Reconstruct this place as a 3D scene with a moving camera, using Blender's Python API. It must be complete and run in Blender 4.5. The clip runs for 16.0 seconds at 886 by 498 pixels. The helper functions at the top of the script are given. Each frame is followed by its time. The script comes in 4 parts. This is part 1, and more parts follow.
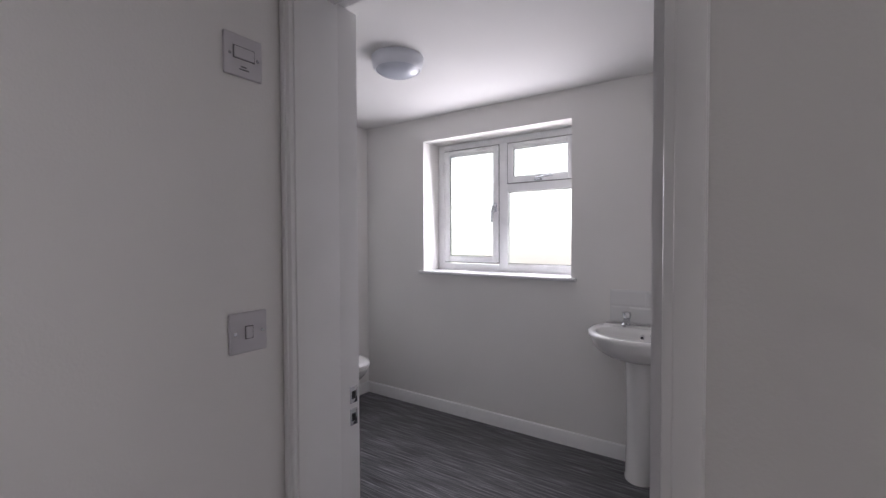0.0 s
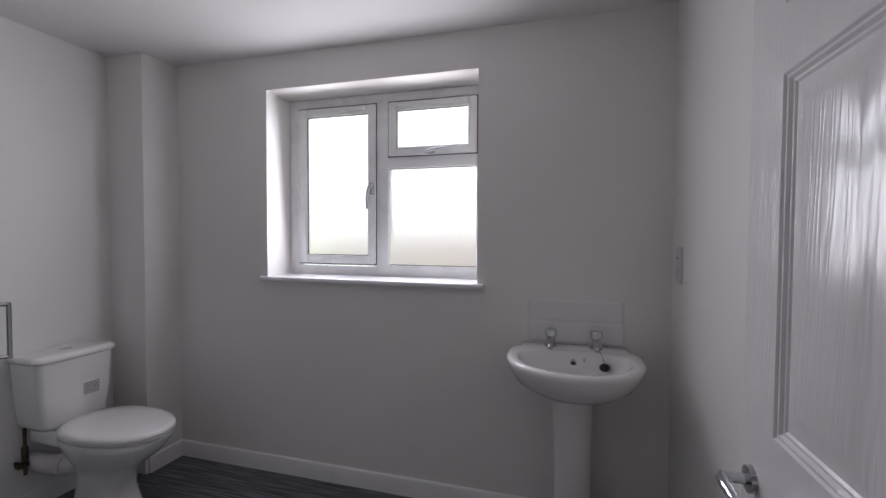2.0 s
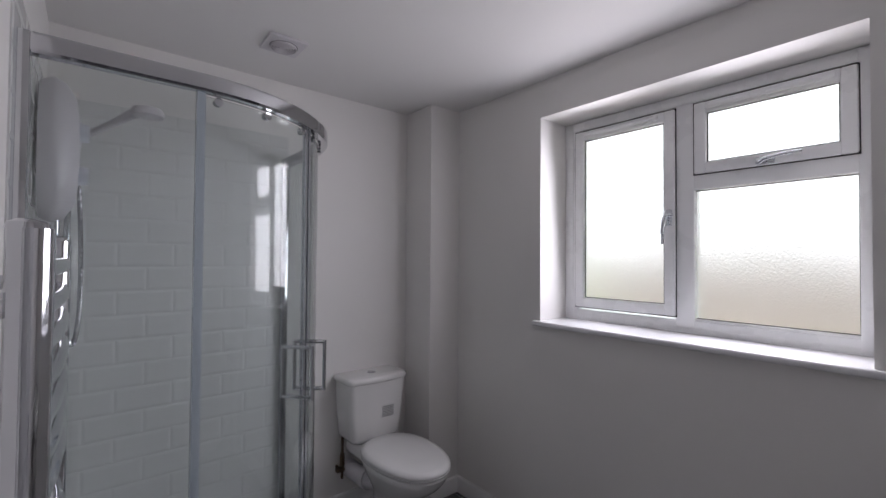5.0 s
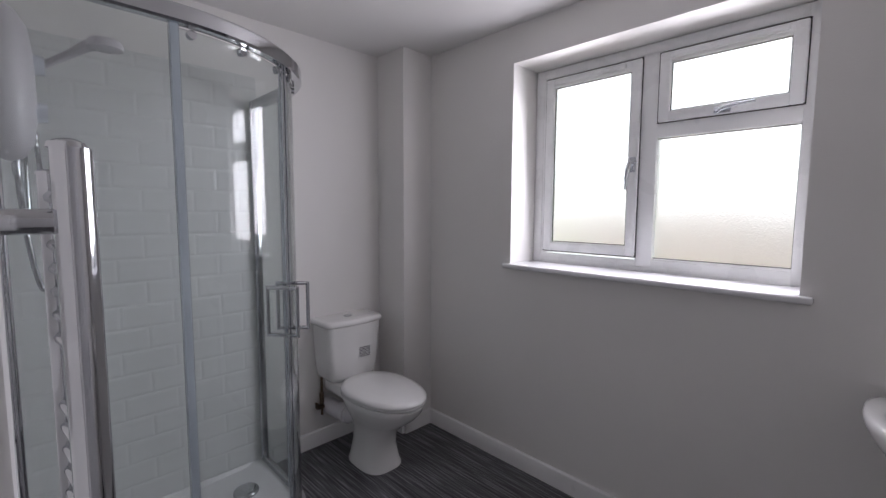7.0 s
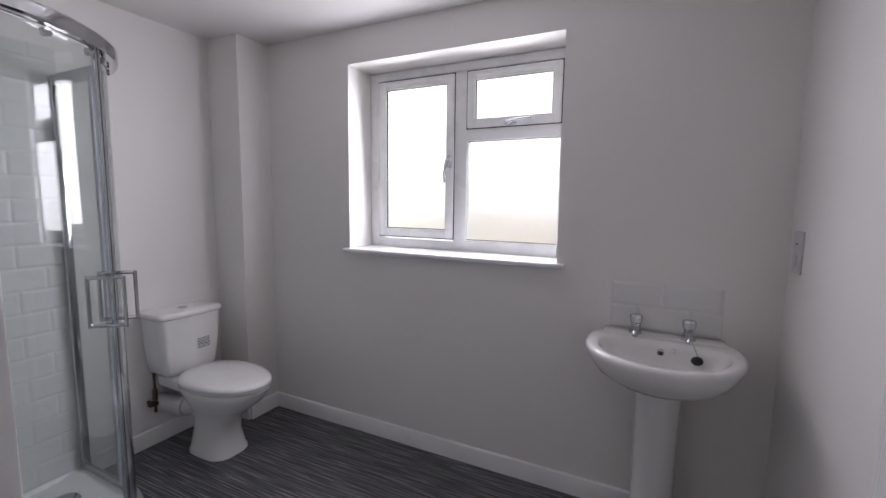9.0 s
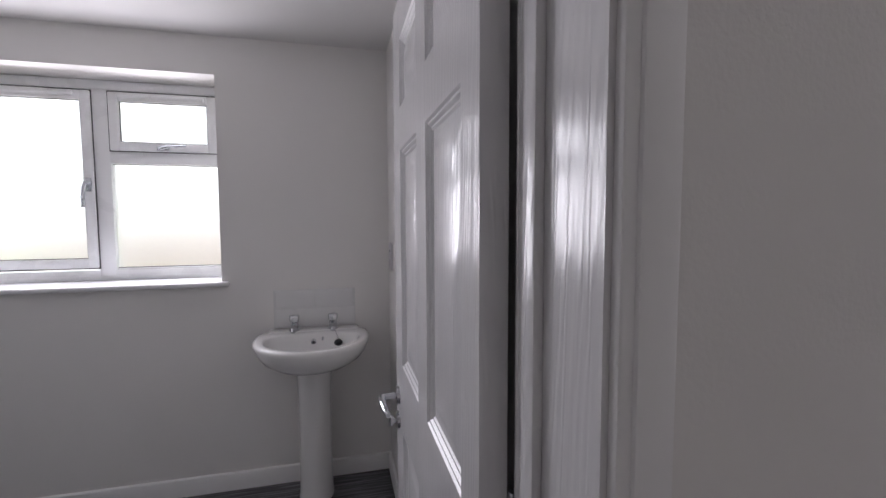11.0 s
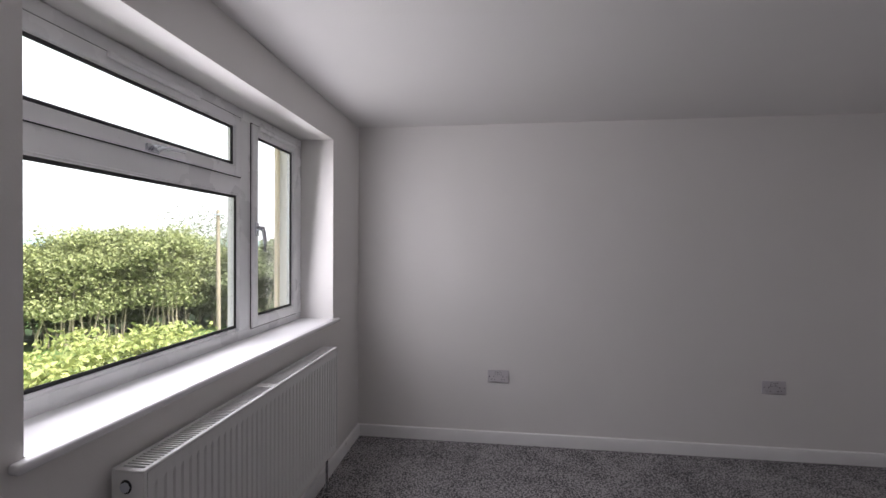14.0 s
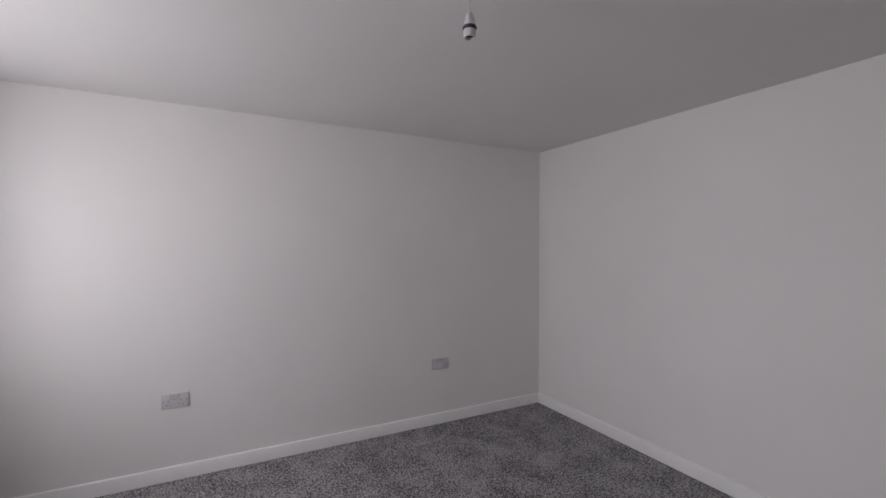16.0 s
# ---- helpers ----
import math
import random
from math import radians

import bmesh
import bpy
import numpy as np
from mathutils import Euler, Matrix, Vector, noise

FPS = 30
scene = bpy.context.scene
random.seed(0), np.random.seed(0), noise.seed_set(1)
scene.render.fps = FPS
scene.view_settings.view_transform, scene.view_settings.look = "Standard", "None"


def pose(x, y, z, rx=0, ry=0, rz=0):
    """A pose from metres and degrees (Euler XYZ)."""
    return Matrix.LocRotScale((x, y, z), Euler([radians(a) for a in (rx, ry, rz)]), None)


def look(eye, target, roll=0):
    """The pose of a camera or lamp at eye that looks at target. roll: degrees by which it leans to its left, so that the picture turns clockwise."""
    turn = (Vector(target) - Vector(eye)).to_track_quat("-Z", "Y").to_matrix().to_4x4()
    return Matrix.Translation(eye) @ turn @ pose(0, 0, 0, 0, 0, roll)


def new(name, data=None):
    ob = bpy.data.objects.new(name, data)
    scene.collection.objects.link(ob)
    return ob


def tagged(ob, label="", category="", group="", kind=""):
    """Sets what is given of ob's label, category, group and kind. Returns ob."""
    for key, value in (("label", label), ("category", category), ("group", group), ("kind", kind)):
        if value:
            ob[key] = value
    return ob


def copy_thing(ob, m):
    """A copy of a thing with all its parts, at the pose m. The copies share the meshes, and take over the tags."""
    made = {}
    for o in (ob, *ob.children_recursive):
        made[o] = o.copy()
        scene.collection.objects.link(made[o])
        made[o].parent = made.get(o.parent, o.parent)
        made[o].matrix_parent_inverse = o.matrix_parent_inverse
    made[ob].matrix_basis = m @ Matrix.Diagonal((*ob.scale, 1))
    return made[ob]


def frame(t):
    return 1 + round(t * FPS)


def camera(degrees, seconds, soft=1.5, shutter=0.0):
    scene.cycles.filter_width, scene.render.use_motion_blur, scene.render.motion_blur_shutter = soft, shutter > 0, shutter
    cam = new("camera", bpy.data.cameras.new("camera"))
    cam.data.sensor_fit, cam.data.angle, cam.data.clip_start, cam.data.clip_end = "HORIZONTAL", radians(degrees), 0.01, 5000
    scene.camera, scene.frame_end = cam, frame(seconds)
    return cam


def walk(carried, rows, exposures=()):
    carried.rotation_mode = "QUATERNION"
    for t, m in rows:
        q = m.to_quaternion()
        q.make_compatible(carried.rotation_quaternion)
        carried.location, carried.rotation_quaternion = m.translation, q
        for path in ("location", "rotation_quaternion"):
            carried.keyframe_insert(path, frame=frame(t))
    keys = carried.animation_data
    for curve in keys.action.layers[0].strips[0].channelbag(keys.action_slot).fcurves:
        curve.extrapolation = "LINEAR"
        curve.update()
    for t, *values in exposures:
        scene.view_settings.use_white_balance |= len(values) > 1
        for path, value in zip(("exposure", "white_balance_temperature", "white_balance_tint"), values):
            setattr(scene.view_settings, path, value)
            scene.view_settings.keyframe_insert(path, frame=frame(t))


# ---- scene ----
cam = camera(91.9, 16.0)
ROWS = [
    (0.0, 0.371, 0.215, 1.350, 34.30, -1.43, -0.20),
    (0.5, 0.251, 0.434, 1.331, 31.38, -1.38, -0.10),
    (1.0, 0.126, 0.599, 1.321, 25.84, -1.81, 0.03),
    (1.5, -0.008, 0.782, 1.320, 19.12, -1.83, 0.17),
    (2.0, -0.094, 0.938, 1.324, 15.97, -1.80, 0.28),
    (2.5, -0.188, 1.067, 1.338, 16.75, -1.83, 0.22),
    (3.0, -0.229, 1.187, 1.365, 25.76, -1.17, 0.10),
    (3.5, -0.256, 1.236, 1.392, 35.45, -0.20, 0.08),
    (4.0, -0.277, 1.247, 1.414, 42.22, 0.66, 0.15),
    (4.5, -0.314, 1.226, 1.409, 46.78, 1.32, 0.30),
    (5.0, -0.333, 1.210, 1.404, 50.54, 1.19, 0.41),
    (5.5, -0.346, 1.189, 1.395, 52.53, -0.11, 0.40),
    (6.0, -0.350, 1.166, 1.384, 52.52, -1.99, 0.32),
    (6.5, -0.344, 1.143, 1.375, 50.26, -3.84, 0.27),
    (7.0, -0.328, 1.124, 1.368, 45.53, -5.08, 0.30),
    (7.5, -0.291, 1.097, 1.360, 39.47, -5.80, 0.50),
    (8.0, -0.219, 1.094, 1.360, 34.06, -6.05, 0.90),
    (8.5, -0.167, 1.060, 1.363, 29.76, -6.28, 1.05),
    (9.0, -0.105, 0.978, 1.370, 26.37, -6.37, 0.71),
    (9.5, -0.042, 0.872, 1.378, 21.92, -6.24, 0.15),
    (10.0, 0.011, 0.768, 1.386, 14.42, -5.79, -0.31),
    (10.5, 0.043, 0.691, 1.392, 1.90, -4.93, -0.40),
    (11.0, 0.074, 0.598, 1.398, -13.80, -3.84, -0.25),
    (11.5, 0.069, 0.469, 1.407, -29.32, -2.90, -0.30),
    (12.0, 0.105, 0.354, 1.415, -42.40, -2.01, -0.45),
    (12.5, 0.148, 0.225, 1.415, -52.56, -1.23, -0.38),
    (13.0, 0.176, 0.073, 1.426, -62.74, -1.00, -0.10),
    (13.5, 0.205, -0.040, 1.429, -73.14, -0.74, 0.15),
    (14.0, 0.230, -0.117, 1.428, -83.02, -0.49, 0.28),
    (14.5, 0.255, -0.134, 1.427, -92.49, -0.40, 0.30),
    (15.0, 0.264, -0.189, 1.432, -100.89, -0.46, 0.30),
    (15.5, 0.259, -0.263, 1.422, -109.12, -0.17, 0.27),
    (16.0, 0.260, -0.363, 1.434, -117.91, -0.34, 0.20),
]
walk(cam, [(t, pose(x, y, z, 90 + pitch, -lean, yaw)) for t, x, y, z, yaw, pitch, lean in ROWS],
     exposures=[(t, 1.7 + e) for t, e in ((0.0, 0.42), (1.0, 0.3), (1.7, 0.0), (2.5, -0.3), (3.5, -0.45), (4.5, -0.3), (7.0, 0.0), (8.0, 0.28), (10.5, 0.2), (11.5, 0.33), (12.5, 0.33), (13.5, 0.0), (14.5, -0.2), (15.2, 0.05), (16.0, 0.42))])

# ---- world and light ----
world = bpy.data.worlds.new("sky")
scene.world = world
world.use_nodes = True
wn = world.node_tree.nodes
sky = wn.new("ShaderNodeTexSky")
sky.sky_type = 'NISHITA'
sky.sun_disc = False
sky.sun_elevation = radians(48)
sky.sun_rotation = radians(200)
sky.dust_density = 4.0
sky.air_density = 1.2
haze = wn.new("ShaderNodeMix")
haze.data_type = 'RGBA'
haze.inputs[0].default_value = 0.72
haze.inputs[7].default_value = (17.0, 17.6, 18.4, 1)
world.node_tree.links.new(sky.outputs[0], haze.inputs[6])
world.node_tree.links.new(haze.outputs[2], wn["Background"].inputs[0])
wn["Background"].inputs[1].default_value = 0.055
sun = new("sun", bpy.data.lights.new("sun", "SUN"))
sun.data.energy = 5.0
sun.data.angle = radians(12)
sun.data.color = (1.0, 0.96, 0.9)
sun.matrix_world = look((0, -20, 22), (4, 0, 0))


def pane_light(name, x0, x1, z0, z1, y, watts, colour):
    """Area lamp at one pane of a window, standing in for the sky that the pane faces."""
    lamp = new(name, bpy.data.lights.new(name, "AREA"))
    lamp.data.shape, lamp.data.size, lamp.data.size_y = 'RECTANGLE', x1 - x0, z1 - z0
    lamp.data.energy = watts * (x1 - x0) * (z1 - z0)
    lamp.data.spread = radians(180)
    lamp.data.color = colour
    cx, cz = (x0 + x1) / 2, (z0 + z1) / 2
    lamp.matrix_world = look((cx, y, cz), (cx, y - 1, cz - 0.09))


for x0, x1, z0, z1 in ((-1.57, -1.20, 1.21, 2.0), (-1.0, -0.605, 1.82, 2.01), (-1.05, -0.56, 1.165, 1.685)):
    pane_light("sky_light_bathroom", x0, x1, z0, z1, 3.105, 6.4, (0.995, 0.955, 1.08))
for x0, x1, z0, z1 in ((1.155, 2.115, 1.81, 1.98), (2.325, 2.70, 1.06, 1.98), (1.115, 2.165, 1.03, 1.655)):
    pane_light("sky_light_bedroom", x0, x1, z0, z1, 1.04, 4.5, (1.015, 0.96, 1.05))

# ---- plan ----
CEIL = 2.30
BX0, BX1, BY0, BY1 = -2.55, 0.345, 1.07, 2.955      # bathroom faces
RX0, RX1, RY0, RY1 = -0.582, 3.34, -3.0, 0.90        # bedroom faces
GROUND = -2.7
DX0, DX1, DTOP = -0.54, 0.28, 2.0                   # bathroom doorway
BW = (-1.684, -0.50, 1.07, 2.115)                   # bathroom window opening
RW = (1.042, 2.83, 0.955, 2.09)                     # bedroom window opening


# ---- materials ----
def material(name, colour, rough=0.5, metal=0.0, vary=0.04, scale=6.0, bump=0.0, bump_scale=200.0, coat=0.0, bump_dist=0.002):
    m = bpy.data.materials.new(name)
    m.use_nodes = True
    n, l = m.node_tree.nodes, m.node_tree.links
    b = n["Principled BSDF"]
    b.inputs["Roughness"].default_value = rough
    b.inputs["Metallic"].default_value = metal
    b.inputs["Coat Weight"].default_value = coat
    tc = n.new("ShaderNodeTexCoord")
    noi = n.new("ShaderNodeTexNoise")
    noi.inputs["Scale"].default_value = scale
    noi.inputs["Detail"].default_value = 5
    l.new(tc.outputs["Object"], noi.inputs["Vector"])
    ramp = n.new("ShaderNodeValToRGB")
    ramp.color_ramp.elements[0].position, ramp.color_ramp.elements[1].position = 0.3, 0.7
    ramp.color_ramp.elements[0].color = (*[c * (1 - vary) for c in colour], 1)
    ramp.color_ramp.elements[1].color = (*[min(1, c * (1 + vary)) for c in colour], 1)
    l.new(noi.outputs["Fac"], ramp.inputs[0])
    l.new(ramp.outputs[0], b.inputs["Base Color"])
    mr = n.new("ShaderNodeMapRange")
    mr.inputs[3].default_value, mr.inputs[4].default_value = max(0.02, rough - 0.06), min(1, rough + 0.06)
    l.new(noi.outputs["Fac"], mr.inputs[0])
    l.new(mr.outputs[0], b.inputs["Roughness"])
    if bump:
        fn = n.new("ShaderNodeTexNoise")
        fn.inputs["Scale"].default_value = bump_scale
        fn.inputs["Detail"].default_value = 3
        l.new(tc.outputs["Object"], fn.inputs["Vector"])
        bp = n.new("ShaderNodeBump")
        bp.inputs["Strength"].default_value = bump
        bp.inputs["Distance"].default_value = bump_dist
        l.new(fn.outputs["Fac"], bp.inputs["Height"])
        l.new(bp.outputs[0], b.inputs["Normal"])
    return m


WALL = material("wall_emulsion", (0.80, 0.785, 0.765), 0.6, vary=0.018, scale=1.6, bump=0.25, bump_scale=160)
CEILING = material("ceiling_emulsion", (0.75, 0.74, 0.728), 0.75, vary=0.02, scale=1.2, bump=0.25, bump_scale=120)
TRIM = material("satin_trim_paint", (0.85, 0.845, 0.84), 0.3, vary=0.02, bump=0.12, bump_scale=40)
UPVC = material("white_upvc", (0.86, 0.865, 0.87), 0.28, vary=0.012)
SILL = material("sill_gloss", (0.83, 0.83, 0.84), 0.16, vary=0.015, scale=3, bump=0.05, bump_scale=25)
CERAMIC = material("white_ceramic", (0.82, 0.815, 0.80), 0.12, vary=0.012, coat=0.4)
SEAT = material("white_seat_plastic", (0.83, 0.825, 0.815), 0.2, vary=0.012)
CHROME = material("chrome", (0.60, 0.61, 0.63), 0.06, 1.0, vary=0.02)
ALU = material("satin_aluminium", (0.66, 0.68, 0.72), 0.24, 1.0, vary=0.03)
PLASTIC = material("white_plastic", (0.60, 0.58, 0.60), 0.33, vary=0.01)
GREYPLASTIC = material("pale_grey_plastic", (0.60, 0.62, 0.67), 0.3, vary=0.015)
DIFFUSER = material("opal_diffuser", (0.50, 0.53, 0.60), 0.2, vary=0.015)
SEAL = material("grey_seal", (0.60, 0.64, 0.71), 0.35, vary=0.04)
BLACK = material("black_rubber", (0.02, 0.02, 0.022), 0.5, vary=0.2)
DARK = material("dark_gap", (0.03, 0.03, 0.033), 0.7)
STEEL = material("brushed_hose", (0.5, 0.5, 0.52), 0.25, 1.0, vary=0.05)
TILE = material("white_glazed_tile", (0.68, 0.69, 0.68), 0.08, vary=0.012, scale=3)
SPLASH_TILE = material("white_splashback_tile", (0.77, 0.77, 0.765), 0.1, vary=0.012, scale=3)
GROUT = material("white_grout", (0.68, 0.685, 0.675), 0.8, vary=0.05, scale=20)
TRAY = material("white_tray", (0.80, 0.80, 0.80), 0.25, vary=0.01)
RENDERED = material("cream_render", (0.72, 0.63, 0.47), 0.85, vary=0.06, bump=0.5, bump_scale=60)
BARK = material("bark", (0.34, 0.29, 0.22), 0.85, vary=0.3, scale=9, bump=0.6, bump_scale=30)
POLEWOOD = material("weathered_pole_wood", (0.21, 0.18, 0.135), 0.8, vary=0.2, scale=5, bump=0.5, bump_scale=40)
ROAD = material("driveway_concrete", (0.36, 0.34, 0.33), 0.85, vary=0.12, scale=1.2, bump=0.4, bump_scale=30)
GRAVEL = material("tan_gravel", (0.40, 0.34, 0.30), 0.9, vary=0.2, scale=3, bump=0.6, bump_scale=50)
# the haze over the far hills is mixed into this blue-green base colour
HILL = material("haze_tinted_hills", (0.16, 0.22, 0.22), 0.95, vary=0.25, scale=0.03)
LABEL_INK = material("label_ink", (0.1, 0.1, 0.11), 0.5)
PAPER = material("label_paper", (0.8, 0.8, 0.79), 0.5, vary=0.01)
RED_INK = material("warning_red", (0.5, 0.05, 0.05), 0.5)
BRASS = material("aged_brass", (0.14, 0.10, 0.07), 0.45, 1.0, vary=0.3, scale=40)


def gloss_door():
    """White gloss paint over moulded wood grain."""
    m = material("gloss_door_paint", (0.77, 0.765, 0.77), 0.21, vary=0.012, coat=0.08)
    n, l = m.node_tree.nodes, m.node_tree.links
    tc = n.new("ShaderNodeTexCoord")
    mp = n.new("ShaderNodeMapping")
    mp.inputs["Scale"].default_value = (30, 30, 2.2)
    l.new(tc.outputs["Object"], mp.inputs[0])
    warp = n.new("ShaderNodeTexNoise")
    warp.inputs["Scale"].default_value = 1.3
    l.new(mp.outputs[0], warp.inputs[0])
    add = n.new("ShaderNodeMixRGB")
    add.blend_type = 'ADD'
    add.inputs[0].default_value = 0.55
    l.new(mp.outputs[0], add.inputs[1])
    l.new(warp.outputs[1], add.inputs[2])
    w = n.new("ShaderNodeTexWave")
    w.wave_type = 'BANDS'
    w.bands_direction = 'DIAGONAL'
    w.inputs["Scale"].default_value = 1.6
    w.inputs["Distortion"].default_value = 7.0
    w.inputs["Detail"].default_value = 2.0
    l.new(add.outputs[0], w.inputs[0])
    bp = n.new("ShaderNodeBump")
    bp.inputs["Strength"].default_value = 0.5
    bp.inputs["Distance"].default_value = 0.0005
    l.new(w.outputs["Fac"], bp.inputs["Height"])
    l.new(bp.outputs[0], n["Principled BSDF"].inputs["Normal"])
    return m


def clear_glass(name, tint=(1, 1, 1), rough=0.0, frosted=False):
    m = bpy.data.materials.new(name)
    m.use_nodes = True
    n, l = m.node_tree.nodes, m.node_tree.links
    b = n["Principled BSDF"]
    b.inputs["Base Color"].default_value = (*tint, 1)
    b.inputs["Roughness"].default_value = rough
    b.inputs["IOR"].default_value = 1.45
    b.inputs["Transmission Weight"].default_value = 1.0
    if frosted:
        tc = n.new("ShaderNodeTexCoord")
        v = n.new("ShaderNodeTexVoronoi")
        v.feature = 'SMOOTH_F1'
        v.inputs["Scale"].default_value = 170
        l.new(tc.outputs["Object"], v.inputs["Vector"])
        bp = n.new("ShaderNodeBump")
        bp.inputs["Strength"].default_value = 0.3
        bp.inputs["Distance"].default_value = 0.002
        l.new(v.outputs["Distance"], bp.inputs["Height"])
        l.new(bp.outputs[0], b.inputs["Normal"])
    return m


def vinyl():
    m = material("charcoal_vinyl", (0.05, 0.05, 0.053), 0.42, vary=0.15)
    n, l = m.node_tree.nodes, m.node_tree.links
    tc = n.new("ShaderNodeTexCoord")
    mp = n.new("ShaderNodeMapping")
    mp.inputs["Scale"].default_value = (2.2, 95, 1)
    l.new(tc.outputs["Object"], mp.inputs[0])
    noi = n.new("ShaderNodeTexNoise")
    noi.inputs["Scale"].default_value = 1.6
    noi.inputs["Detail"].default_value = 6
    noi.inputs["Distortion"].default_value = 0.4
    l.new(mp.outputs[0], noi.inputs[0])
    ramp = n.new("ShaderNodeValToRGB")
    e = ramp.color_ramp.elements
    e[0].position, e[0].color = 0.36, (0.032, 0.032, 0.035, 1)
    e[1].position, e[1].color = 0.66, (0.29, 0.29, 0.305, 1)
    mid = e.new(0.52)
    mid.color = (0.10, 0.10, 0.107, 1)
    l.new(noi.outputs[0], ramp.inputs[0])
    l.new(ramp.outputs[0], n["Principled BSDF"].inputs["Base Color"])
    bp = n.new("ShaderNodeBump")
    bp.inputs["Strength"].default_value = 0.25
    bp.inputs["Distance"].default_value = 0.001
    l.new(noi.outputs[0], bp.inputs["Height"])
    l.new(bp.outputs[0], n["Principled BSDF"].inputs["Normal"])
    return m


def carpet():
    m = material("grey_carpet", (0.15, 0.15, 0.155), 0.95, vary=0.1)
    n, l = m.node_tree.nodes, m.node_tree.links
    tc = n.new("ShaderNodeTexCoord")
    fine = n.new("ShaderNodeTexNoise")
    fine.inputs["Scale"].default_value = 110
    fine.inputs["Detail"].default_value = 4
    l.new(tc.outputs["Object"], fine.inputs["Vector"])
    large = n.new("ShaderNodeTexNoise")
    large.inputs["Scale"].default_value = 5
    large.inputs["Detail"].default_value = 4
    l.new(tc.outputs["Object"], large.inputs["Vector"])
    mix = n.new("ShaderNodeMath")
    mix.operation = 'MULTIPLY_ADD'
    mix.inputs[1].default_value = 0.22
    l.new(large.outputs[0], mix.inputs[0])
    sub = n.new("ShaderNodeMath")
    sub.operation = 'SUBTRACT'
    sub.inputs[1].default_value = 0.11
    l.new(fine.outputs[0], sub.inputs[0])
    l.new(sub.outputs[0], mix.inputs[2])
    ramp = n.new("ShaderNodeValToRGB")
    e = ramp.color_ramp.elements
    e[0].position, e[0].color = 0.41, (0.06, 0.058, 0.062, 1)
    e[1].position, e[1].color = 0.59, (0.47, 0.455, 0.465, 1)
    l.new(mix.outputs[0], ramp.inputs[0])
    l.new(ramp.outputs[0], n["Principled BSDF"].inputs["Base Color"])
    bp = n.new("ShaderNodeBump")
    bp.inputs["Strength"].default_value = 1.0
    bp.inputs["Distance"].default_value = 0.006
    l.new(fine.outputs[0], bp.inputs["Height"])
    l.new(bp.outputs[0], n["Principled BSDF"].inputs["Normal"])
    return m


def leaves(name, dark, light):
    m = bpy.data.materials.new(name)
    m.use_nodes = True
    n, l = m.node_tree.nodes, m.node_tree.links
    b = n["Principled BSDF"]
    g = n.new("ShaderNodeNewGeometry")
    ramp = n.new("ShaderNodeValToRGB")
    ramp.color_ramp.elements[0].color = (*dark, 1)
    ramp.color_ramp.elements[1].color = (*light, 1)
    l.new(g.outputs["Random Per Island"], ramp.inputs[0])
    l.new(ramp.outputs[0], b.inputs["Base Color"])
    b.inputs["Roughness"].default_value = 0.55
    b.inputs["Transmission Weight"].default_value = 0.0
    b.inputs["Subsurface Weight"].default_value = 0.0
    tr = n.new("ShaderNodeBsdfTranslucent")
    l.new(ramp.outputs[0], tr.inputs[0])
    mx = n.new("ShaderNodeMixShader")
    mx.inputs[0].default_value = 0.35
    l.new(b.outputs[0], mx.inputs[1])
    l.new(tr.outputs[0], mx.inputs[2])
    l.new(mx.outputs[0], n["Material Output"].inputs[0])
    return m


DOOR = gloss_door()
GLASS = clear_glass("window_glass")
SHOWERGLASS = clear_glass("shower_glass", (0.80, 0.84, 0.83))
FROST = clear_glass("obscured_glass", (1, 1, 1), 0.32, True)
VINYL = vinyl()
CARPET = carpet()
GRASS = material("rough_grass", (0.085, 0.15, 0.035), 0.9, vary=0.45, scale=0.8, bump=0.8, bump_scale=12)
LEAF_HEDGE = leaves("hedge_leaves", (0.15, 0.18, 0.075), (0.37, 0.40, 0.18))
LEAF_BUSH = leaves("spring_leaves", (0.16, 0.21, 0.055), (0.40, 0.43, 0.15))
LEAF_TAN = leaves("budding_hedge_leaves", (0.22, 0.20, 0.195), (0.47, 0.43, 0.42))
LEAF_DARK = leaves("evergreen_leaves", (0.075, 0.095, 0.045), (0.21, 0.24, 0.12))


# ---- building helpers ----
def box(bm, x0, y0, z0, x1, y1, z1, bevel=0.0, seg=2):
    r = bmesh.ops.create_cube(bm, size=1, matrix=Matrix.LocRotScale(((x0 + x1) / 2, (y0 + y1) / 2, (z0 + z1) / 2), None, (x1 - x0, y1 - y0, z1 - z0)))
    if bevel:
        edges = list({e for v in r["verts"] for e in v.link_edges})
        bmesh.ops.bevel(bm, geom=edges, offset=bevel, segments=seg, affect='EDGES', profile=0.5)
    return bm


def cyl(bm, p, q, r0, r1=None, seg=20):
    p, q = Vector(p), Vector(q)
    d = q - p
    m = Matrix.Translation((p + q) / 2) @ d.to_track_quat('Z', 'Y').to_matrix().to_4x4()
    bmesh.ops.create_cone(bm, cap_ends=True, segments=seg, radius1=r0, radius2=r0 if r1 is None else r1, depth=d.length, matrix=m)
    return bm


def ball(bm, c, r, sx=1, sy=1, sz=1, seg=16):
    bmesh.ops.create_uvsphere(bm, u_segments=seg, v_segments=max(6, seg // 2), radius=r, matrix=Matrix.LocRotScale(c, None, (sx, sy, sz)))
    return bm


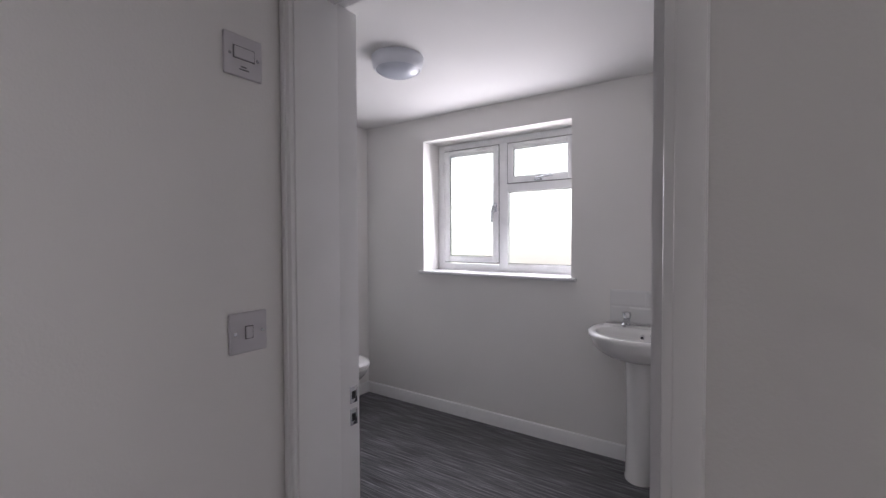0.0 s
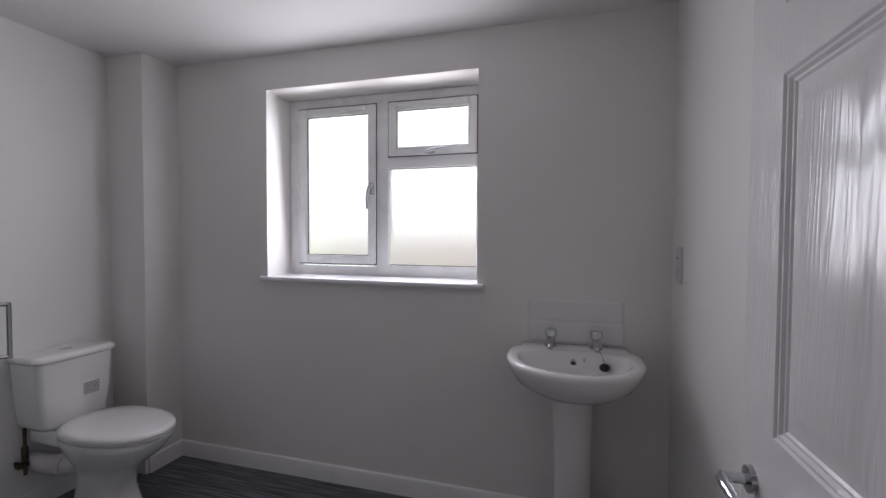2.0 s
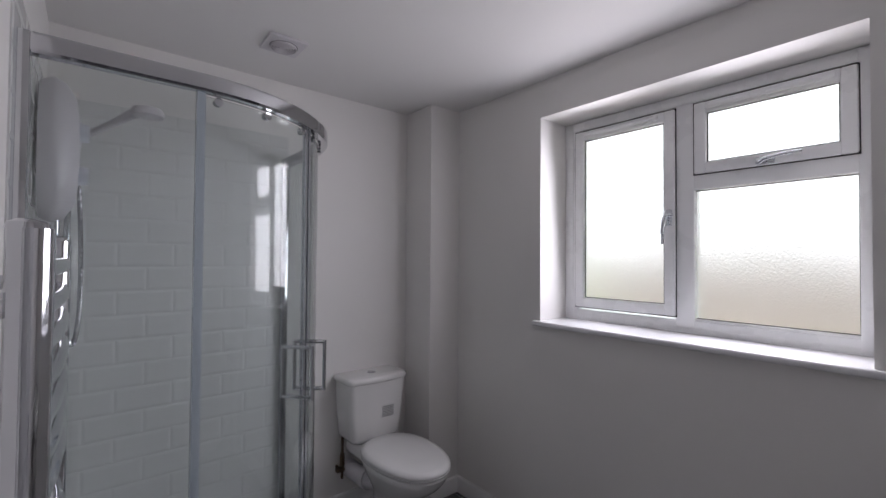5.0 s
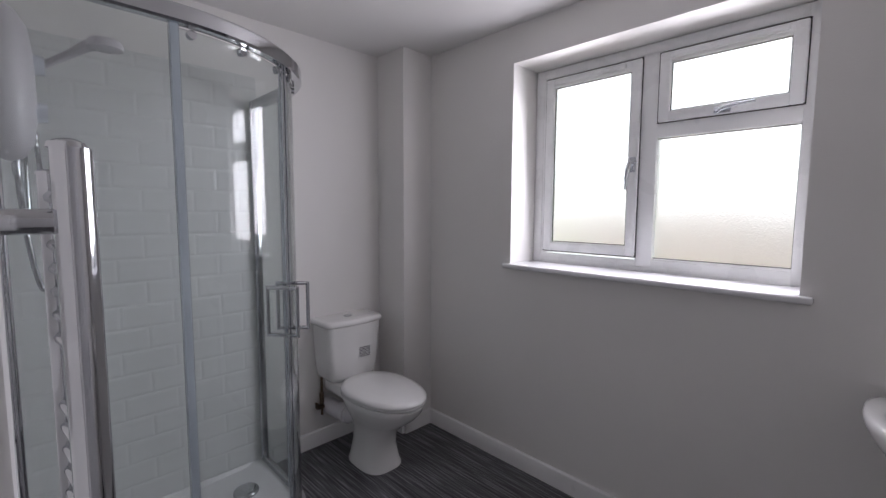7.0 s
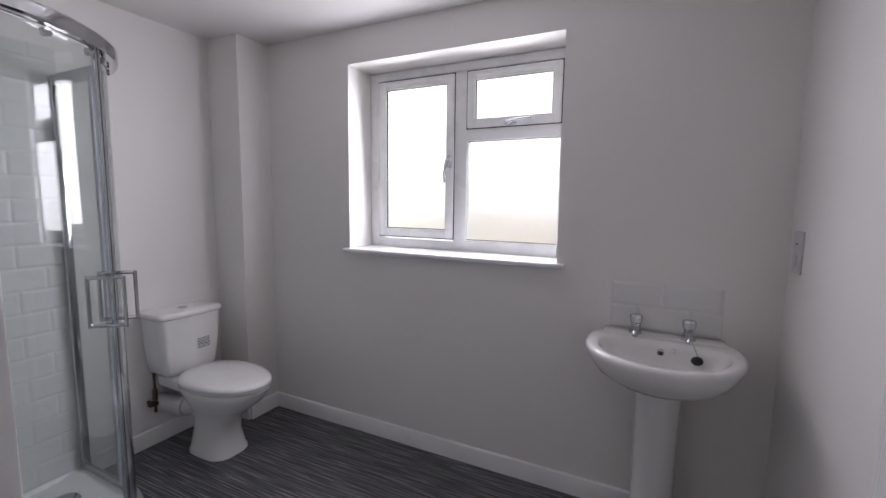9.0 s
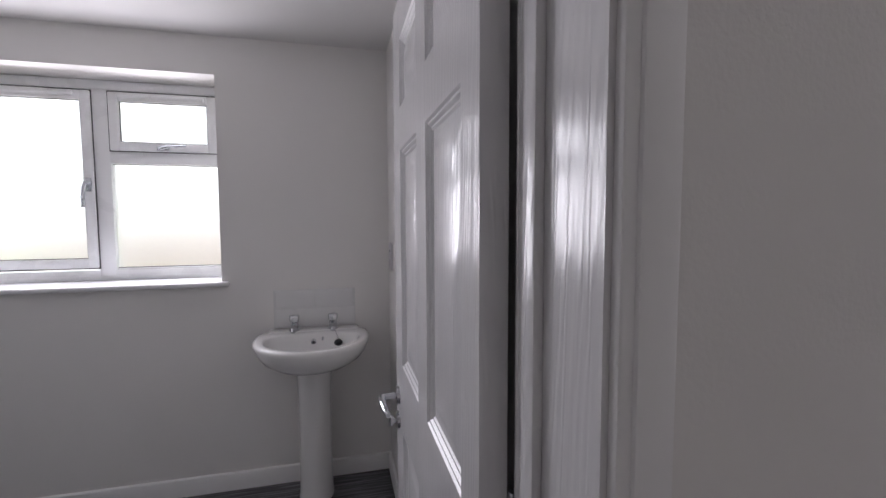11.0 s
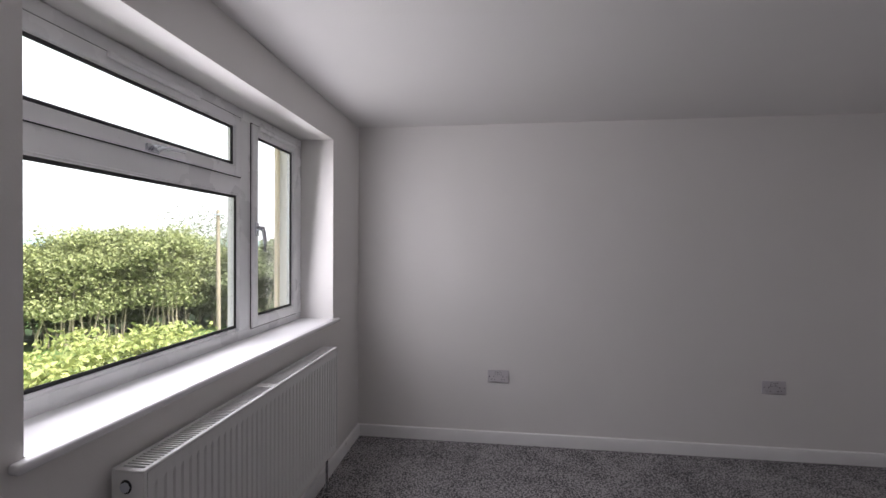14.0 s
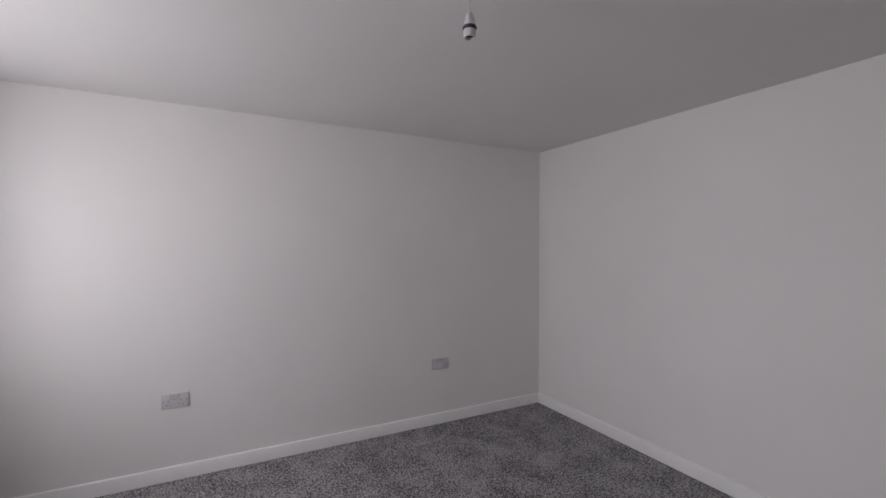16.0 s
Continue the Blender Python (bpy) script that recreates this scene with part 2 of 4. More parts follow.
def loft(bm, rings, cap0=True, cap1=True):
    """Skin over rings of points with equal counts."""
    vs = [[bm.verts.new(p) for p in ring] for ring in rings]
    n = len(vs[0])
    for a, b in zip(vs, vs[1:]):
        for i in range(n):
            bm.faces.new((a[i], a[(i + 1) % n], b[(i + 1) % n], b[i]))
    if cap0:
        bm.faces.new(vs[0][::-1])
    if cap1:
        bm.faces.new(vs[-1])
    return bm


def sweep(bm, path, profile, closed=False):
    """Profile points (sideways, up) carried along a level path of (x, y, z)."""
    rings = []
    for i, p in enumerate(path):
        a, b = Vector(path[max(i - 1, 0)]), Vector(path[min(i + 1, len(path) - 1)])
        d = (b - a).normalized()
        side = Vector((d.y, -d.x, 0)).normalized()
        rings.append([Vector(p) + side * u + Vector((0, 0, v)) for u, v in profile])
    return loft(bm, rings)


def tube(bm, path, r, seg=10):
    rings = []
    for i, p in enumerate(path):
        a, b = Vector(path[max(i - 1, 0)]), Vector(path[min(i + 1, len(path) - 1)])
        q = (b - a).to_track_quat('Z', 'Y')
        rr = r(i) if callable(r) else r
        rings.append([Vector(p) + q @ Vector((rr * math.cos(k * 2 * math.pi / seg), rr * math.sin(k * 2 * math.pi / seg), 0)) for k in range(seg)])
    return loft(bm, rings)


def oval(cx, cy, z, a, front, back, n=40, power=2.0):
    """Level oval: half width a along y, reaching front along +x and back along -x."""
    pts = []
    for i in range(n):
        t = 2 * math.pi * i / n
        c, s = math.cos(t), math.sin(t)
        c = math.copysign(abs(c) ** (2 / power), c)
        s = math.copysign(abs(s) ** (2 / power), s)
        pts.append((cx + (front if c > 0 else back) * c, cy + a * s, z))
    return pts


def mesh(name, bm, material_, smooth=35):
    bmesh.ops.recalc_face_normals(bm, faces=bm.faces[:])
    me = bpy.data.meshes.new(name)
    if smooth:
        for f in bm.faces:
            f.smooth = True
        for e in bm.edges:
            if len(e.link_faces) == 2 and e.calc_face_angle(0) > radians(smooth):
                e.smooth = False
    bm.to_mesh(me)
    bm.free()
    me.materials.append(material_)
    return me


def part(name, bm, material_, parent=None, label="", smooth=35):
    ob = new(name, mesh(name, bm, material_, smooth))
    if parent:
        ob.parent = parent
        ob.matrix_parent_inverse = Matrix.Translation(-parent.location)
    if label:
        ob["label"] = label
    return ob


def empty(name, label, category, group="", at=(0, 0, 0), kind=""):
    ob = new(name)
    ob.location = at
    return tagged(ob, label, category, group, kind)


def B():
    return bmesh.new()


def struct(name, bm, material_, label, category="structure"):
    return tagged(part(name, bm, material_), label, category, kind="structure")


# ---- structure ----
def wall_with_hole(bm, x0, x1, y0, y1, z0, z1, hx0, hx1, hz0, hz1):
    """A wall along x with one opening through it."""
    box(bm, x0, y0, z0, hx0, y1, z1)
    box(bm, hx1, y0, z0, x1, y1, z1)
    box(bm, hx0, y0, hz1, hx1, y1, z1)
    if hz0 > z0:
        box(bm, hx0, y0, z0, hx1, y1, hz0)
    return bm


OUT_N, OUT_W, OUT_E, OUT_S, STEP = 3.33, -2.82, 3.62, -3.27, 1.28
struct("floor_bathroom", box(B(), BX0, BY0 - 0.02, -0.12, BX1, BY1, 0.0), VINYL, "dark charcoal vinyl floor with fine pale streaks", "floor")
struct("floor_bedroom", box(B(), RX0, RY0, -0.12, RX1, BY0 - 0.02, 0.002), CARPET, "speckled mid-grey cut pile carpet", "carpet")
struct("ceiling_bathroom", box(B(), OUT_W, BY0 - 0.07, CEIL, 0.60, OUT_N, CEIL + 0.2), CEILING, "plain matt white painted bathroom ceiling", "ceiling")
struct("ceiling_bedroom", box(B(), -0.86, OUT_S, CEIL, OUT_E, BY0 - 0.07, CEIL + 0.2), CEILING, "plain matt white painted bedroom ceiling", "ceiling")
struct("roof_edge", box(B(), 0.60, BY0 - 0.07, CEIL + 0.002, OUT_E, STEP, CEIL + 0.2), RENDERED, "cream rendered wall head", "wall")
struct("wall_north", wall_with_hole(B(), OUT_W, 0.60, BY1, OUT_N, -0.12, CEIL, BW[0], BW[1], BW[2], BW[3]), WALL, "matt white painted wall with a deep window reveal", "wall")
struct("wall_west", box(B(), OUT_W, BY0, -0.12, BX0, BY1, CEIL), WALL, "matt white painted wall behind the toilet", "wall")
struct("wall_east", box(B(), BX1, STEP, -0.12, 0.60, BY1, CEIL), WALL, "matt white painted wall beside the open door", "wall")
struct("wall_partition", wall_with_hole(B(), OUT_W, BX1, RY1, BY0, -0.12, CEIL, DX0 - 0.03, DX1 + 0.03, -0.12, DTOP + 0.03), WALL, "matt white painted partition with a doorway", "wall")
struct("wall_window", wall_with_hole(B(), BX1, OUT_E, RY1, STEP - 0.02, -0.12, CEIL, RW[0], RW[1], RW[2], RW[3]), WALL, "matt off-white painted bedroom wall with a deep window reveal", "wall")
struct("wall_bedroom_east", box(B(), RX1, OUT_S, -0.12, OUT_E, RY1, CEIL), WALL, "matt off-white painted blank bedroom wall", "wall")
struct("wall_bedroom_south", box(B(), -0.86, OUT_S, -0.12, RX1, RY0, CEIL), WALL, "matt off-white painted blank bedroom wall", "wall")
struct("wall_bedroom_west", box(B(), -0.86, RY0, -0.12, RX0, RY1, CEIL), WALL, "matt white painted bedroom wall holding two switches", "wall")
struct("pipe_boxing", box(B(), BX0, 2.735, 0, -2.30, BY1, CEIL, 0), WALL, "white painted square pipe boxing in the corner", "wall")
ext = B()
wall_with_hole(ext, 0.60, OUT_E, STEP - 0.02, STEP, -0.12, CEIL, RW[0] - 0.01, RW[1] - 0.03, RW[2] - 0.02, RW[3])
box(ext, -0.86, OUT_S, GROUND, OUT_E, STEP, -0.125)
box(ext, OUT_W, STEP, GROUND, 0.60, OUT_N, -0.125)
struct("outside_wall", ext, RENDERED, "cream rendered outside wall of the house", "wall")


def skirting(name, path, height, label):
    """Skirting board with a rounded top along a level path; it stands to the path's left."""
    prof = [(0, 0), (-0.016, 0), (-0.016, height - 0.012), (-0.013, height - 0.004), (-0.007, height), (0, height)]
    bm = B()
    for a, b in zip(path, path[1:]):
        sweep(bm, [(*a, 0), (*b, 0)], prof)
    return struct(name, bm, TRIM, label, "skirting board")


skirting("baseboard_bathroom", [(BX1, BY0 + 0.01), (BX1, BY1), (-2.30, BY1), (-2.30, 2.735), (BX0, 2.735), (BX0, 2.03)], 0.092, "white gloss skirting board along the bathroom walls")
skirting("baseboard_bedroom", [(RX0, RY1), (RX0, RY0), (RX1, RY0), (RX1, RY1), (DX1 + 0.062, RY1)], 0.088, "white gloss skirting board along the bedroom walls")

# door lining and architrave
lin = B()
box(lin, DX0 - 0.03, RY1 - 0.002, 0, DX0, 1.04, DTOP, 0.003)
box(lin, DX0 - 0.029, 1.0405, 0, DX0 - 0.006, BY0 + 0.047, DTOP, 0.003)
struct("door_lining_west", lin, TRIM, "white satin painted door lining with a rebate", "door frame")
lin = B()
box(lin, DX1, RY1 - 0.002, 0, DX1 + 0.03, BY0 + 0.002, DTOP)
box(lin, DX1 - 0.012, RY1 + 0.10, 0, DX1, RY1 + 0.13, DTOP - 0.012, 0.002)
box(lin, DX0 - 0.03, RY1 - 0.002, DTOP, DX1 + 0.03, BY0 + 0.002, DTOP + 0.03)
box(lin, DX0, RY1 + 0.10, DTOP - 0.012, DX1, RY1 + 0.13, DTOP, 0.002)
struct("door_lining_east", lin, DOOR, "white gloss painted door lining with a planted stop", "door frame")


def architrave(name, y, s, x0, x1):
    bm = B()
    for xa, xb in ((x0, DX0 - 0.006), (DX1 + 0.006, x1)):
        box(bm, xa, min(y, y + s * 0.014), 0, xb, max(y, y + s * 0.014), DTOP + 0.006, 0.004)
        mid = xb - 0.014 if xa == x0 else xa + 0.014
        box(bm, min(mid, xa + 0.002 if xa == x0 else xb - 0.002), min(y, y + s * 0.019), 0, max(mid, xa + 0.002 if xa == x0 else xb - 0.002), max(y, y + s * 0.019), DTOP + 0.004, 0.004)
    box(bm, x0, min(y, y + s * 0.016), DTOP + 0.008, x1, max(y, y + s * 0.016), DTOP + 0.066, 0.004)
    return struct(name, bm, TRIM, "white painted moulded architrave round the doorway", "architrave")


architrave("trim_bedroom_side", RY1, -1, RX0 + 0.002, DX1 + 0.06)
bt_ = B()
box(bt_, DX0 - 0.085, BY0, 0, DX0 - 0.0295, BY0 + 0.042, DTOP + 0.006, 0.004)
box(bt_, DX0 - 0.062, BY0, DTOP + 0.008, DX1 + 0.03, BY0 + 0.016, DTOP + 0.066, 0.004)
struct("trim_bathroom_side", bt_, TRIM, "white painted architrave on the bathroom side", "architrave")
struct("threshold", box(B(), DX0, BY0 - 0.04, 0.0, DX1, BY0 - 0.004, 0.008, 0.003), ALU, "satin aluminium threshold strip in the doorway", "threshold")


# ---- windows ----
def frame_ring(bm, x0, x1, z0, z1, y0, y1, w, bevel=0.004):
    box(bm, x0, y0, z0, x0 + w, y1, z1, bevel)
    box(bm, x1 - w, y0, z0, x1, y1, z1, bevel)
    box(bm, x0 + w - 0.003, y0 + 0.001, z1 - w, x1 - w + 0.003, y1 - 0.001, z1, bevel)
    box(bm, x0 + w - 0.003, y0 + 0.001, z0, x1 - w + 0.003, y1 - 0.001, z0 + w, bevel)
    return bm


def bead(bm, x0, x1, z0, z1, y, w=0.009):
    """Dark gasket round a pane."""
    return frame_ring(bm, x0, x1, z0, z1, y, y + 0.006, w, 0)


def pane(win, x0, x1, z0, z1, y, glass, gasket_y):
    wide = 0.009 if glass == FROST else 0.019
    p = part("pane", box(B(), x0 - 0.006, y, z0 - 0.006, x1 + 0.006, y + 0.006, z1 + 0.006), glass, win, smooth=0)
    p.visible_shadow = False
    part("gasket", bead(B(), x0 - 0.004, x1 + 0.004, z0 - 0.004, z1 + 0.004, gasket_y, wide), BLACK, win)
    return p


def sash(win, name, x0, x1, z0, z1, y, glass, w=0.062):
    """An opening sash proud of the frame; a black ring draws the shadow gap round it."""
    # shade between sash and frame, put in as a black ring
    part("sash_gap_shade", frame_ring(B(), x0 - 0.004, x1 + 0.004, z0 - 0.004, z1 + 0.004, y + 0.010, y + 0.024, 0.02, 0), BLACK, win)
    s = part(name, frame_ring(B(), x0, x1, z0, z1, y, y + 0.05, w, 0.007), UPVC, win)
    part("glazing_bead", frame_ring(B(), x0 + w - 0.012, x1 - w + 0.012, z0 + w - 0.012, z1 - w + 0.012, y + 0.008, y + 0.03, 0.014, 0.004), UPVC, win)
    pane(win, x0 + w, x1 - w, z0 + w, z1 - w, y + 0.024, glass, y + 0.014)
    return s


def casement_handle(win, x, z, y, side=1, mat=None):
    """A cranked espagnolette handle hanging down from its base."""
    bm = B()
    box(bm, x - 0.014, y - 0.012, z - 0.035, x + 0.014, y, z + 0.035, 0.005)
    cyl(bm, (x, y - 0.03, z + 0.005), (x, y, z + 0.005), 0.011)
    tube(bm, [(x + side * 0.028, y - 0.034, z + 0.01), (x, y - 0.036, z + 0.008), (x - side * 0.008, y - 0.04, z - 0.02), (x - side * 0.012, y - 0.042, z - 0.07), (x - side * 0.012, y - 0.04, z - 0.115)], lambda i: (0.007, 0.011, 0.011, 0.009, 0.007)[i], 12)
    return part("handle", bm, mat or ALU, win, "satin silver espagnolette handle")


def flat_handle(win, x, z, y, mat=None):
    """A handle lying level along a top-hung sash."""
    bm = B()
    box(bm, x - 0.03, y - 0.012, z - 0.014, x + 0.03, y, z + 0.014, 0.005)
    cyl(bm, (x, y - 0.03, z), (x, y, z), 0.012)
    tube(bm, [(x - 0.012, y - 0.034, z - 0.012), (x + 0.005, y - 0.037, z), (x + 0.045, y - 0.040, z + 0.006), (x + 0.115, y - 0.040, z + 0.010)], lambda i: (0.007, 0.009, 0.007, 0.005)[i], 12)
    return part("handle", bm, mat or ALU, win, "silver handle lying along the sash")


def trickle_vent(win, x0, x1, z, y):
    bm = box(B(), x0, y - 0.016, z - 0.011, x1, y, z + 0.011, 0.006, 3)
    box(bm, x0 + 0.01, y - 0.019, z - 0.003, x1 - 0.01, y - 0.012, z + 0.003, 0.002)
    return part("trickle_vent", bm, UPVC, win)


# bathroom window
wb = empty("window_1", "white plastic framed bathroom window with obscured glass", "window", at=(BW[0], 3.16, BW[2]), kind="structure")
FY = 3.165
fr = frame_ring(B(), BW[0] + 0.002, BW[1] - 0.002, BW[2] + 0.002, BW[3] - 0.002, FY, FY + 0.07, 0.048)
box(fr, BW[0] + 0.04, FY + 0.003, BW[2] + 0.04, -1.606, FY + 0.067, BW[3] - 0.04, 0.003)
box(fr, BW[0] + 0.04, FY + 0.0015, BW[2] + 0.004, BW[1] - 0.04, FY + 0.0685, 1.146, 0.003)
box(fr, -1.126, FY + 0.001, BW[2] + 0.04, -1.050, FY + 0.069, BW[3] - 0.04, 0.004)
box(fr, -1.066, FY + 0.002, 1.697, BW[1] - 0.04, FY + 0.068, 1.768, 0.004)
part("window_frame", fr, UPVC, wb)
sash(wb, "casement_sash", -1.616, -1.124, 1.159, 2.058, FY - 0.012, FROST, 0.047)
sash(wb, "top_hung_sash", -1.048, -0.547, 1.761, 2.058, FY - 0.012, FROST, 0.045)
part("glazing_bead", frame_ring(B(), -1.076, -0.536, 1.142, 1.709, FY + 0.006, FY + 0.03, 0.014, 0.004), UPVC, wb)
pane(wb, -1.064, -0.548, 1.154, 1.697, FY + 0.03, FROST, FY + 0.02)
casement_handle(wb, -1.146, 1.585, FY - 0.012, 1)
flat_handle(wb, -0.80, 1.778, FY - 0.012)
trickle_vent(wb, -1.56, -1.19, 2.034, FY - 0.012)
trickle_vent(wb, -1.0, -0.60, 2.034, FY - 0.012)


def sill_board(name, x0, x1, y0, y1, z, ends, label):
    bm = B()
    box(bm, x0 + ends, y0 + 0.02, z - 0.024, x1 - ends, y1, z)
    box(bm, x0, y0, z - 0.0245, x1, y0 + 0.032, z + 0.0004, 0.009, 3)
    return struct(name, bm, SILL, label, "window sill")


sill_board("sill_bathroom", -1.716, -0.462, 2.922, FY, 1.094, 0.033, "glossy white painted window sill with a rounded nose")
sill_board("sill_bedroom", 1.006, 2.885, 0.868, 1.115, 0.962, 0.037, "glossy white painted deep window sill with a rounded nose")

# bedroom window
wr = empty("window_2", "white plastic framed bedroom window with clear glass", "window", at=(RW[0], 1.11, RW[2]), kind="structure")
GY = 1.112
fr = frame_ring(B(), RW[0] + 0.002, RW[1] - 0.002, RW[2] + 0.002, RW[3] - 0.002, GY, GY + 0.07, 0.055)
box(fr, 2.172, GY + 0.001, RW[2] + 0.05, 2.263, GY + 0.069, RW[3] - 0.05, 0.004)
box(fr, RW[0] + 0.05, GY + 0.002, 1.672, 2.184, GY + 0.068, 1.755, 0.004)
part("window_frame", fr, UPVC, wr)
sash(wr, "top_hung_sash", 1.10, 2.170, 1.752, 2.037, GY - 0.012, GLASS, 0.05)
sash(wr, "casement_sash", 2.264, 2.757, 1.003, 2.038, GY - 0.012, GLASS, 0.052)
part("glazing_bead", frame_ring(B(), 1.092, 2.190, 1.006, 1.680, GY + 0.006, GY + 0.03, 0.016, 0.004), UPVC, wr)
pane(wr, 1.106, 2.176, 1.020, 1.666, GY + 0.03, GLASS, GY + 0.02)
casement_handle(wr, 2.292, 1.505, GY - 0.012, -1)
flat_handle(wr, 1.62, 1.768, GY - 0.012)
trickle_vent(wr, 1.44, 1.86, 2.024, GY - 0.012)
trickle_vent(wr, 2.31, 2.71, 2.024, GY - 0.012)

# ---- bathroom door, open against the wall ----
LX0, LX1, LY0, LY1 = 0.242, 0.280, 1.096, 1.888
dr = empty("door_1", "white gloss six-panel door standing open", "door", at=(LX1, LY0, 0.006), kind="structure")
PY = ((1.178, 1.423), (1.520, 1.765))
PZ = ((0.20, 0.80), (0.99, 1.588), (1.70, 1.88))
lb = B()
for y0, y1 in ((LY0, PY[0][0]), (PY[0][1], PY[1][0]), (PY[1][1], LY1)):
    box(lb, LX0, y0, 0.008, LX1, y1, 1.988, 0.0)
for z0, z1 in ((0.008, PZ[0][0]), (PZ[0][1], PZ[1][0]), (PZ[1][1], PZ[2][0]), (PZ[2][1], 1.988)):
    for y0, y1 in PY:
        box(lb, LX0, y0, z0, LX1, y1, z1)
part("leaf", lb, DOOR, dr)


def door_panel(y0, y1, z0, z1):
    """A sunk panel with a stepped ogee moulding and a raised field, both faces."""
    bm = B()
    for x, s in ((LX0, 1), (LX1, -1)):
        steps = ((0, 0), (0.004, 0.004), (0.008, 0.004), (0.013, 0.009), (0.017, 0.009), (0.021, 0.012), (0.030, 0.012), (0.058, 0.005), (0.064, 0.004))
        rings = [[(x + s * d, y0 + i, z0 + i), (x + s * d, y1 - i, z0 + i), (x + s * d, y1 - i, z1 - i), (x + s * d, y0 + i, z1 - i)] for i, d in steps]
        loft(bm, rings, False, True)
    return part("door_panel", bm, DOOR, dr, smooth=20)


for y0, y1 in PY:
    for z0, z1 in PZ:
        door_panel(y0, y1, z0, z1)


def lever(x, s, y, z):
    bm = B()
    cyl(bm, (x, y, z), (x + s * 0.009, y, z), 0.026, 0.024, 28)
    cyl(bm, (x, y, z), (x + s * 0.05, y, z), 0.010)
    tube(bm, [(x + s * 0.044, y + 0.006, z), (x + s * 0.052, y - 0.01, z), (x + s * 0.053, y - 0.04, z - 0.002), (x + s * 0.05, y - 0.08, z - 0.006), (x + s * 0.044, y - 0.105, z - 0.01)], lambda i: (0.008, 0.011, 0.010, 0.009, 0.007)[i], 14)
    part("lever_handle", bm, CHROME, dr, "polished chrome lever handle")
    bm = B()
    cyl(bm, (x, y, z - 0.075), (x + s * 0.008, y, z - 0.075), 0.025, 0.023, 28)
    cyl(bm, (x, y, z - 0.075), (x + s * 0.022, y, z - 0.075), 0.008)
    box(bm, min(x + s * 0.018, x + s * 0.032), y - 0.004, z - 0.091, max(x + s * 0.018, x + s * 0.032), y + 0.004, z - 0.059, 0.003)
    part("thumb_turn", bm, CHROME, dr, "polished chrome privacy turn")


lever(LX0, -1, 1.840, 0.878)
for z in (0.25, 1.0, 1.75):
    hb = cyl(B(), (LX1 + 0.006, LY0 - 0.006, z - 0.05), (LX1 + 0.006, LY0 - 0.006, z + 0.05), 0.006)
    part("hinge", hb, ALU, dr)
for z in (0.895, 0.83):
    sp = box(B(), DX0 - 0.008, BY0 + 0.008, z - 0.024, DX0 - 0.004, BY0 + 0.036, z + 0.024, 0.001)
    ob = tagged(part("strike_plate", sp, CHROME), "small chrome strike plate let into the door lining", "strike plate", "strike plates on the lining")
    part("keep_hole", box(B(), DX0 - 0.0055, BY0 + 0.014, z - 0.011, DX0 - 0.003, BY0 + 0.028, z + 0.011), DARK, ob)


# ---- switches and sockets ----
def screws(bm, pts, axis, depth):
    for p in pts:
        cyl(bm, p, Vector(p) + Vector(axis) * depth, 0.0035, seg=10)


def wall_switch(name, y, z, x, s, label, rocker, mark=False):
    """Square plate on a wall that faces along x."""
    sw = empty(name, label, "light switch", "switches by the door", at=(x, y, z))
    part("plate", box(B(), min(x, x + s * 0.009), y - 0.047, z - 0.048, max(x, x + s * 0.009), y + 0.047, z + 0.048, 0.004, 3), PLASTIC, sw)
    w, h, dy, dz = rocker
    part("rocker", box(B(), min(x, x + s * 0.013), y + dy - w / 2, z + dz - h / 2, max(x, x + s * 0.013), y + dy + w / 2, z + dz + h / 2, 0.003), PLASTIC, sw)
    part("rocker_gap", box(B(), min(x, x + s * 0.0096), y + dy - w / 2 - 0.0014, z + dz - h / 2 - 0.0014, max(x, x + s * 0.0096), y + dy + w / 2 + 0.0014, z + dz + h / 2 + 0.0014), DARK, sw)
    for d in (-0.034, 0.034):
        part("screw", cyl(B(), (x, y + d, z), (x + s * 0.0102, y + d, z), 0.0038, seg=12), STEEL, sw)
    if mark:
        part("marking", box(B(), x, y - 0.012, z - 0.032, x + s * 0.0094, y + 0.012, z - 0.029), LABEL_INK, sw)
        part("marking", box(B(), x, y - 0.008, z - 0.026, x + s * 0.0094, y + 0.006, z - 0.023), LABEL_INK, sw)
    return sw


wall_switch("light_switch", 0.787, 1.131, RX0, 1, "square white plastic single light switch on the wall", (0.018, 0.028, 0, 0))
wall_switch("fan_isolator", 0.784, 1.771, RX0, 1, "square white plastic fan isolator switch high on the wall", (0.05, 0.026, 0, 0.006), True)
iso = empty("shower_isolator", "tall white plastic double switch plate on the wall", "switch", at=(BX1, 2.83, 1.21))
part("plate", box(B(), BX1 - 0.01, 2.787, 1.137, BX1, 2.873, 1.283, 0.004, 3), PLASTIC, iso)
part("rocker", box(B(), BX1 - 0.015, 2.815, 1.16, BX1, 2.845, 1.20, 0.003), PLASTIC, iso)
part("neon_lens", box(B(), BX1 - 0.0115, 2.82, 1.235, BX1, 2.84, 1.242, 0.001), LABEL_INK, iso)


